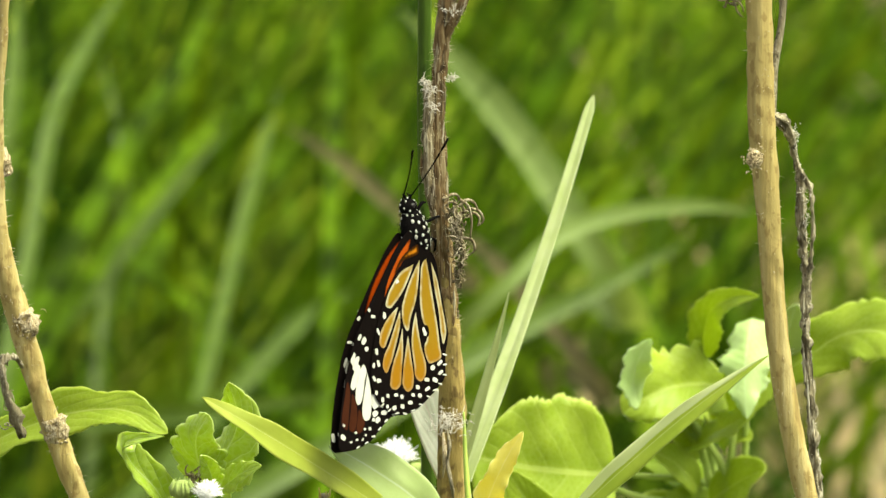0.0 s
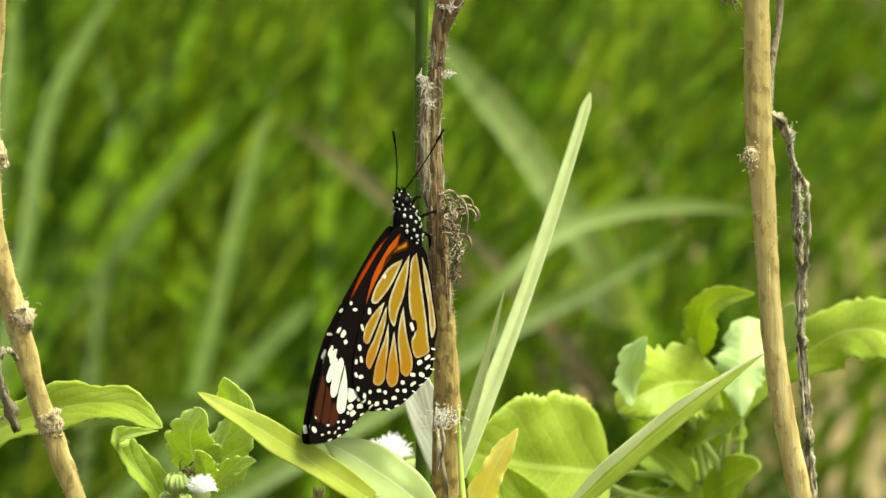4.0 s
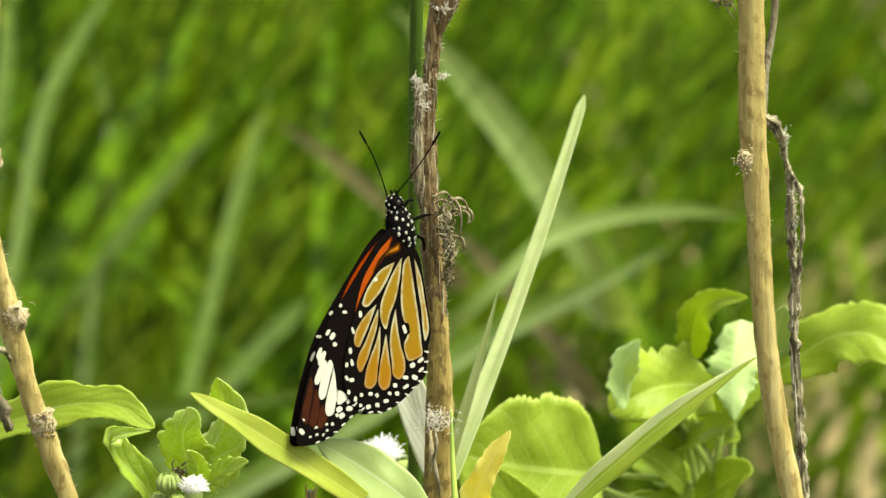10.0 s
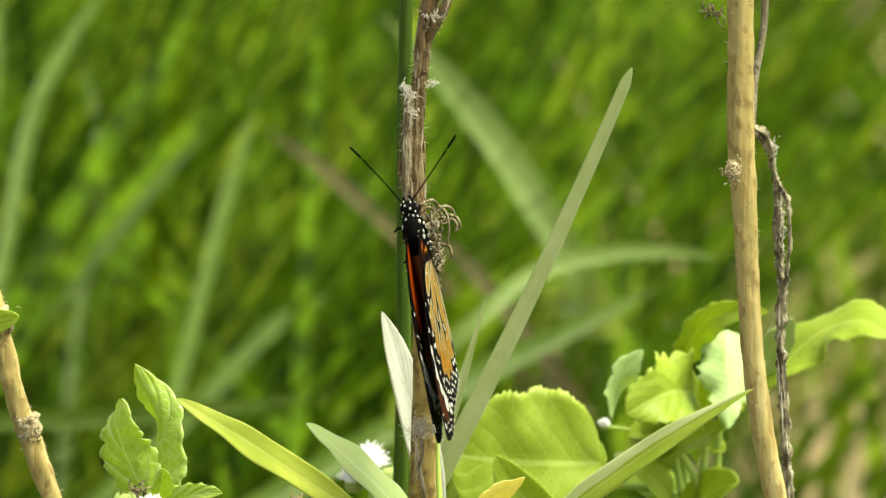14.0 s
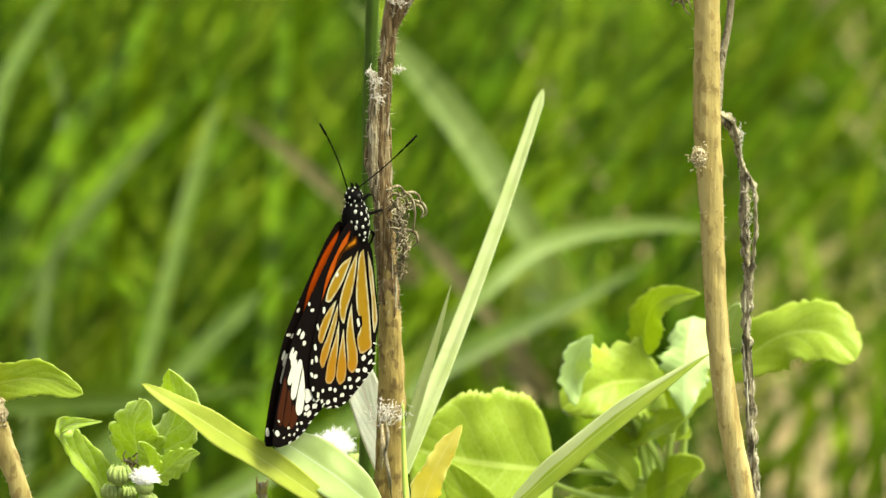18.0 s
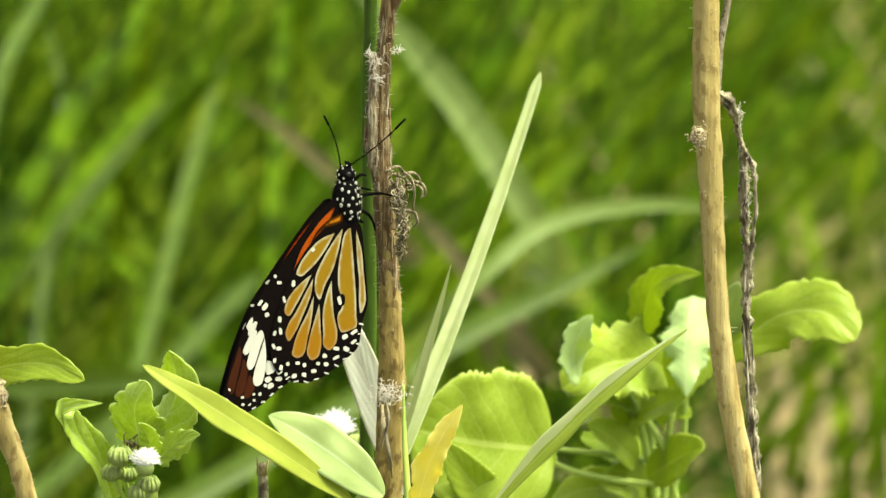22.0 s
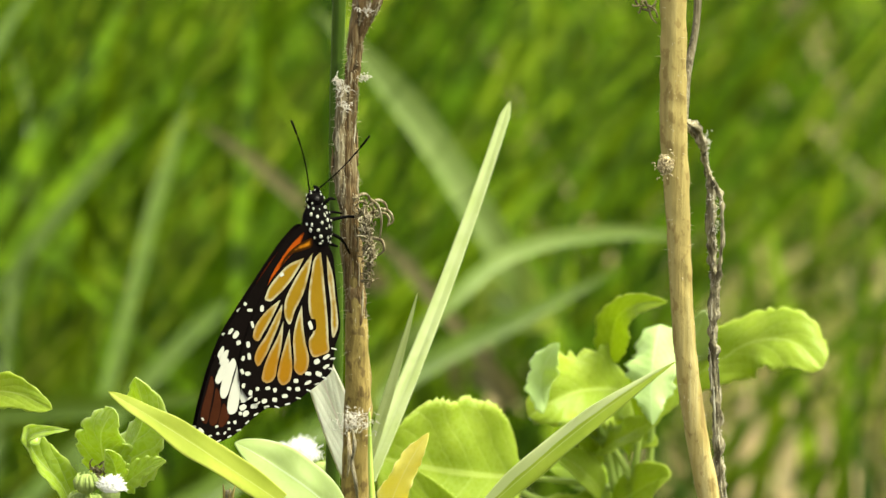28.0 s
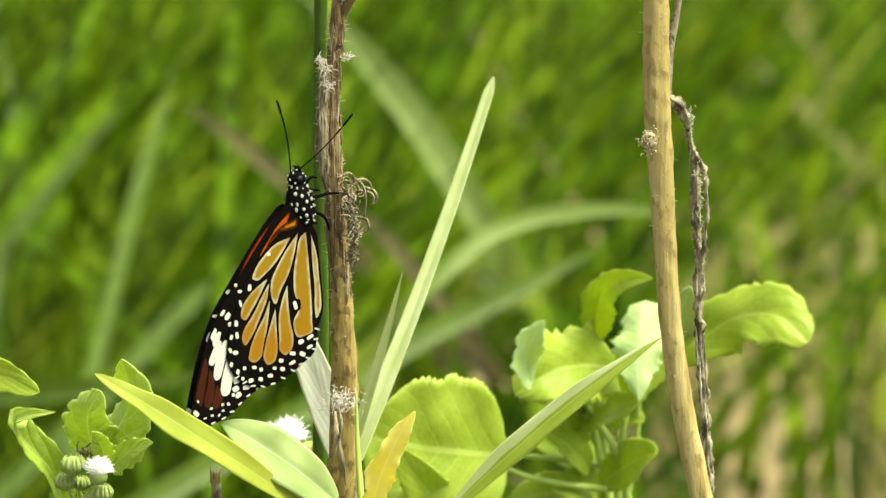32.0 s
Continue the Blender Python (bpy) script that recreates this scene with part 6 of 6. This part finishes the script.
for k in range(24):
    h, a = 1 - (k + 0.5) / 12, k * 2.4
    w = math.sqrt(max(0.0, 1 - h * h))
    d = Vector((math.cos(a) * w, h, math.sin(a) * w))
    if abs(d.x) > 0.86:
        continue
    fur_dot(bm, Vector((0, 5.4, -0.5)) + d * 1.66, d, 0.24, 0.18)
tagged(part("dot_pattern", bm, WING_WHITE, butterfly), kind="stuff")
bm = bmesh.new()
for k in range(420):
    a, y = rnd.uniform(0, 2 * math.pi), rnd.uniform(-4.3, 4.3)
    w = math.sqrt(1 - (y / 4.9) ** 2)
    d = Vector((math.cos(a) * 2.3 * w, y * 0.5, math.sin(a) * 2.7 * w))
    p = Vector((math.cos(a) * 2.25 * w, 0.4 + y, -0.6 + math.sin(a) * 2.65 * w))
    q = p + (d.normalized() + Vector((rnd.uniform(-0.4, 0.4), rnd.uniform(-0.9, -0.1), rnd.uniform(-0.4, 0.4)))).normalized() * rnd.uniform(0.35, 0.9)
    tube(bm, [p * MM, p.lerp(q, 0.5) * MM, q * MM], [0.035 * MM, 0.03 * MM, 0.01 * MM], 3, caps=False)
tagged(part("fur", bm, BODY_BLACK, butterfly, "short black hairs"), kind="stuff")
ANTENNAE = {}
for s in (1, -1):
    bm = bmesh.new()
    line = [Vector((0.0, 15.0 * k / 12, -0.6 * math.sin(math.pi * k / 12))) * MM for k in range(13)]
    tube(bm, line, [0.15 * MM, 0.13 * MM, 0.12 * MM, 0.12 * MM, 0.13 * MM, 0.23 * MM, 0.19 * MM], 7)
    ANTENNAE[s] = part("antenna", bm, BODY_BLACK, butterfly, "thin black clubbed antenna", Vector((s * 0.6, 6.4, 0.2)) * MM)
LEGS = [((-0.4, 1.5, -2.9), (0.4, 1.9, -6.1), (-2.6, 1.2, -10.8)), ((-0.4, -0.8, -3.2), (0.3, -1.7, -4.6), (-1.0, -2.8, -6.0), (-3.9, -4.9, -8.0)),
        ((-1.5, -2.2, -2.4), (-2.3, -3.1, -4.4), (-4.4, -3.5, -5.9)), ((0.9, 4.4, -1.6), (1.4, 5.4, -2.9), (1.2, 5.2, -3.9)),
        ((-1.2, 1.4, -2.6), (-3.2, 2.6, -4.4), (-5.0, 2.2, -7.6))]
for pts in LEGS:
    bm = bmesh.new()
    tube(bm, spline([tuple(Vector(p) * MM) for p in pts], 6), [0.32 * MM, 0.32 * MM, 0.24 * MM, 0.17 * MM], 7)
    part("leg", bm, BODY_BLACK, butterfly)

# seconds, place (m), turn (degrees) of the body
BODY_ROWS = [
    (0, -0.0066, -0.008, 0.4542, 94.9, -14.4, -41.2), (1, -0.0062, -0.008, 0.4546, 93, -10.5, -51.8),
    (2, -0.0065, -0.008, 0.455, 92.5, -10.4, -54.4), (3, -0.0073, -0.008, 0.4546, 94.4, -11.6, -47.8),
    (6, -0.0073, -0.008, 0.4546, 94.1, -11.2, -48), (7.5, -0.0073, -0.008, 0.4543, 94, -11.6, -50.3),
    (9, -0.0075, -0.008, 0.4544, 94.7, -12.2, -49.2), (10.5, -0.0075, -0.008, 0.4543, 94.8, -12.4, -50.7),
    (12, -0.0074, -0.008, 0.4543, 94.8, -13.2, -51.9), (12.5, -0.0076, -0.008, 0.455, 92, -23.7, -59.5),
    (13, -0.0038, -0.008, 0.4544, 82.6, -20.6, -21.8), (13.5, -0.0026, -0.008, 0.4544, 81.2, -17.9, -9.9),
    (14, -0.0021, -0.008, 0.4548, 80.1, -16.8, -8), (14.5, -0.0009, -0.008, 0.4555, 79.5, -4.2, 25.4),
    (15, -0.0027, -0.008, 0.4553, 80.9, -15.3, -11.2), (15.5, -0.0077, -0.008, 0.4549, 84.5, -5.4, -54.7),
    (17.5, -0.0075, -0.008, 0.4546, 88.6, -5.7, -49.4), (18, -0.0072, -0.008, 0.4544, 90.1, -5.3, -41.5),
    (18.5, -0.007, -0.008, 0.4545, 89.1, -4.9, -43.8), (19, -0.0076, -0.008, 0.4548, 80.9, 0.7, -20.1),
    (19.5, -0.0082, -0.008, 0.455, 66, 10.9, 11.8), (19.7, -0.0085, -0.008, 0.4549, 69.4, 8.8, -6.8),
    (20, -0.0075, -0.008, 0.4548, 91.2, -7.4, -42.7), (20.5, -0.0078, -0.008, 0.4545, 90.3, -7.6, -46.5),
    (21, -0.0095, -0.008, 0.4547, 81.9, 0.4, -46.6), (21.3, -0.0075, -0.008, 0.4549, 62.1, 8, 18.5),
    (21.5, -0.0076, -0.008, 0.4548, 63.2, 11, 22.5), (22, -0.0089, -0.008, 0.4548, 87.1, -7.8, -64.6),
    (23, -0.0089, -0.008, 0.455, 89.9, -11.3, -77.4), (23.5, -0.0096, -0.008, 0.4551, 91.3, -15.9, -81.3),
    (24, -0.0091, -0.008, 0.4553, 92.1, -16.4, -84), (24.5, -0.009, -0.008, 0.4557, 91.7, -13.8, -86.9),
    (25, -0.0089, -0.008, 0.4551, 90.2, -11, -72.6), (26, -0.0084, -0.008, 0.455, 89.6, -9.3, -69.3),
    (28.5, -0.0083, -0.008, 0.4553, 90.7, -9.2, -68.4), (29, -0.0086, -0.008, 0.4552, 91.5, -7.5, -56.8),
    (30, -0.0084, -0.008, 0.4554, 93.5, -9.3, -66.9), (31, -0.0085, -0.008, 0.4552, 93.2, -8.7, -64.5),
    (32, -0.0084, -0.008, 0.4553, 92.5, -9.2, -59.9),
]
# seconds, lift of the animal's right and left wings, backward sweep of the fore wings, and of the hind wings or of the right and the left one (degrees)
WING_ROWS = [
    (0, 93.3, 88.2, 12.4, -7.6), (1, 90.8, 90.7, 15, -1.6), (2, 90.1, 91.4, 16.2, -0.2),
    (3, 92.4, 89.1, 13.2, -4.5), (6, 92.2, 89.3, 13.4, -4), (7.5, 91.5, 90, 14, -2.7),
    (9, 92.4, 89.1, 13, -4.1), (10.5, 92.7, 88.8, 13, -4), (12, 92.6, 88.9, 12.8, -4.4),
    (12.5, 92.5, 89, 14.7, -2.4), (13, 92.7, 88.8, 24, -2.1), (13.5, 88.8, 92.7, 24.1, -6),
    (14, 89.1, 92.4, 22, -6), (14.5, 99.7, 81.8, 19, -6), (15, 90.5, 91, 24.4, -6),
    (15.5, 83, 98.5, 22.7, 6.9), (17.5, 85.2, 96.3, 22.9, 4.1), (18, 87.3, 94.2, 20.8, 2.5),
    (18.5, 86, 95.5, 22.4, 4.8), (19, 41.2, 42.2, 15, -8, -1), (19.5, 21.7, 21.8, -13.8, -15, -8),
    (19.7, 25, 25.1, 3.4, -3), (20, 90.9, 90.6, 14.8, -2.7), (20.5, 89.7, 91.8, 14.6, -1.2),
    (21, 30.5, 30.5, 7.6, -10, -3), (21.3, 21.2, 21.5, -21.2, -17, -8), (21.5, 15.5, 15.8, -20.4, -17, -8),
    (22, 85.1, 96.4, 23.2, 4.3), (23, 88.1, 93.4, 20.7, -0.6), (23.5, 91, 90.5, 13.7, -6.6),
    (24, 91.5, 90, 15.6, -6.2), (24.5, 89.7, 91.8, 21.5, -0.7), (25, 88.2, 93.3, 19.1, -2.3),
    (26, 86.5, 95, 22.4, 1.5), (28.5, 86.2, 95.3, 23.5, 2.6), (29, 88.4, 93.1, 17.4, -4.3),
    (30, 89.4, 92.1, 21.6, -1.4), (31, 88.7, 92.8, 21.1, -2.2), (32, 88.8, 92.7, 20.2, -2.7),
]


# seconds, turn (degrees) of each antenna
FEELER_ROWS = {
    1: [
        (0, -9.4, -4.3, -48.9), (1, -11.7, -4.6, -42.9), (2, -15, -5.7, -41.3), (3, -18.2, -6.8, -41),
        (6, -17.1, -6, -38.4), (7.5, -23.8, -7.8, -35.9), (9, -24.6, -8.4, -37.2), (10.5, -27.1, -9.1, -36.6),
        (12, -29, -9.9, -37), (13, -4.8, -2.6, -56.7), (13.5, 5, 2.4, -51.7), (14, 7.9, 3.6, -49.5),
        (14.5, 34.9, 6.7, -21), (15, 8.4, 3.8, -48.6), (15.5, -37.6, -10.2, -29.3), (18, -37.3, -11.2, -32.5),
        (18.5, -38, -10.8, -30.8), (19, 3.7, 1.4, -42.5), (19.5, 38.7, 10.5, -29.2), (19.7, 23.2, 7.2, -34.3),
        (20, -38.7, -11.9, -33), (20.5, -40.9, -11.8, -31.1), (21, -32.7, -7.3, -24.6), (21.3, 46.2, 12.1, -27.9),
        (21.5, 49, 10.5, -22.9), (22, -32.4, -11.2, -37.2), (23, -48.3, -11.9, -26.2), (24, -52.9, -12.6, -25.1),
        (25, -45.2, -11.4, -27), (26, -39.8, -11.3, -30.6), (29, -36, -9, -27.1), (30, -40.4, -10.1, -27),
        (31, -41.2, -9.9, -25.8), (32, -39.4, -10.1, -27.7),
    ],
    -1: [
        (0, 19.7, 8.2, -44.7), (1, 17.4, 5.9, -37.3), (2, 20.2, 6.2, -34), (3, 16.2, 4.9, -33.2),
        (6, 18.1, 3.8, -23.5), (7.5, 23.1, 3.7, -17.9), (9, 23.8, 2.9, -13.8), (10.5, 23.6, 2.9, -14),
        (12, 24.6, 3.3, -14.9), (13, 38.1, -0.5, 1.6), (13.5, 31.7, -4.6, 15.9), (14, 28.2, -5.3, 21.1),
        (14.5, 3.1, -1.3, 46.1), (15, 34.8, -6.3, 19.9), (15.5, 32.8, 3.9, -13.1), (18, 28.7, 0.9, -3.5),
        (18.5, 32, 1.2, -4.1), (19, 37.6, -5.6, 16.3), (19.5, 37.8, -13.7, 38.6), (19.7, 43.3, -11.8, 29.1),
        (20, 30.8, 2.3, -8.2), (20.5, 29.2, 2.5, -9.5), (21, 38.8, 1.8, -5), (21.3, 35.7, -12.2, 36.7),
        (21.5, 32, -12.2, 40.9), (22, 28.9, 9.4, -35.5), (23, 15.3, 4.3, -31), (24, 11.5, 3.7, -35.7),
        (25, 16.9, 4, -26.3), (26, 19.7, 3.8, -21.5), (29, 15.7, 2.6, -18.6), (30, 13.3, 2.8, -23.6),
        (31, 12.1, 2.1, -19.5), (32, 14.5, 2.4, -18.9),
    ],
}


def wing_pose(side, lift, sweep, drop_mm):
    hinge = Vector((1.3 * side, 0, 1.0)) * MM
    drop = Matrix.Translation((0, 0, -drop_mm * MM))
    return Matrix.Translation(hinge) @ Matrix.Rotation(radians(-lift * side), 4, "Y") @ drop @ Matrix.Rotation(radians(-sweep * side), 4, "Z")


def motions():
    walk(butterfly, [(t, pose(*row)) for t, *row in BODY_ROWS])
    for (side, kind), ob in WINGS.items():
        walk(ob, [(t, wing_pose(side, r if side > 0 else l, *((f, 0.0) if kind == "forewing" else (h, 0.35)))) for t, r, l, f, *hs in WING_ROWS for h in (hs[0 if side > 0 else -1],)])
    for s, rows in FEELER_ROWS.items():
        spot = tuple(ANTENNAE[s].location)
        walk(ANTENNAE[s], [(t, pose(*spot, *turn)) for t, *turn in rows])
    x, y, z = LEFTWEED_BASE
    walk(left_weed, [(t, pose(x + a * MM, y, z + b * MM)) for t, a, b in
                     ((0, 0, 0), (12.8, 0, 0), (13.5, -2, -1.5), (14, -5, -2.5), (14.5, -5, -3), (15, 0, -2.5), (15.5, 0, 0), (32, 0, 0))])
    x, y, z = ROUND_BASE
    walk(round_weed, [(t, pose(x + a * MM, y, z + b * MM)) for t, a, b in
                      ((0, 0, 0), (13, 0, 0), (13.5, 1, 2), (14, 3, 4), (14.5, 3, 3), (15, 1.5, 3), (15.5, 0, 0), (32, 0, 0))])
    for blade, sway in ((low_blade, ((0, 0, 0), (12.8, 0, 0), (13.3, -2, -2), (14, -1, -9), (15, 2, -8), (17.5, 5, -6.5), (32, 5, -6.5))),
                        (arch_blade, ((0, 0, 0), (12.5, -1, -1), (13, -4, -1.5), (14, -3, -9), (15, 2, -7), (17.5, 7, -5.5), (24, 7.5, -5.5), (32, 7.5, -5.5)))):
        x, y, z = blade.location
        walk(blade, [(t, pose(x + a * MM, y, z + b * MM)) for t, a, b in sway])
    walk(abdomen, [(t, pose(0, 0, 0, 0, 0, turn)) for t, turn in ((0, 0), (18.5, 0), (19.5, 5), (20, 0), (20.7, 0), (21.3, 7.7), (21.5, 7.7), (22, 0), (32, 0))])
    for ob, place, rows in SWAYS:
        walk(ob, [(t, pose(*place, rx, ry, rz)) for t, rx, ry, rz in rows])


motions()
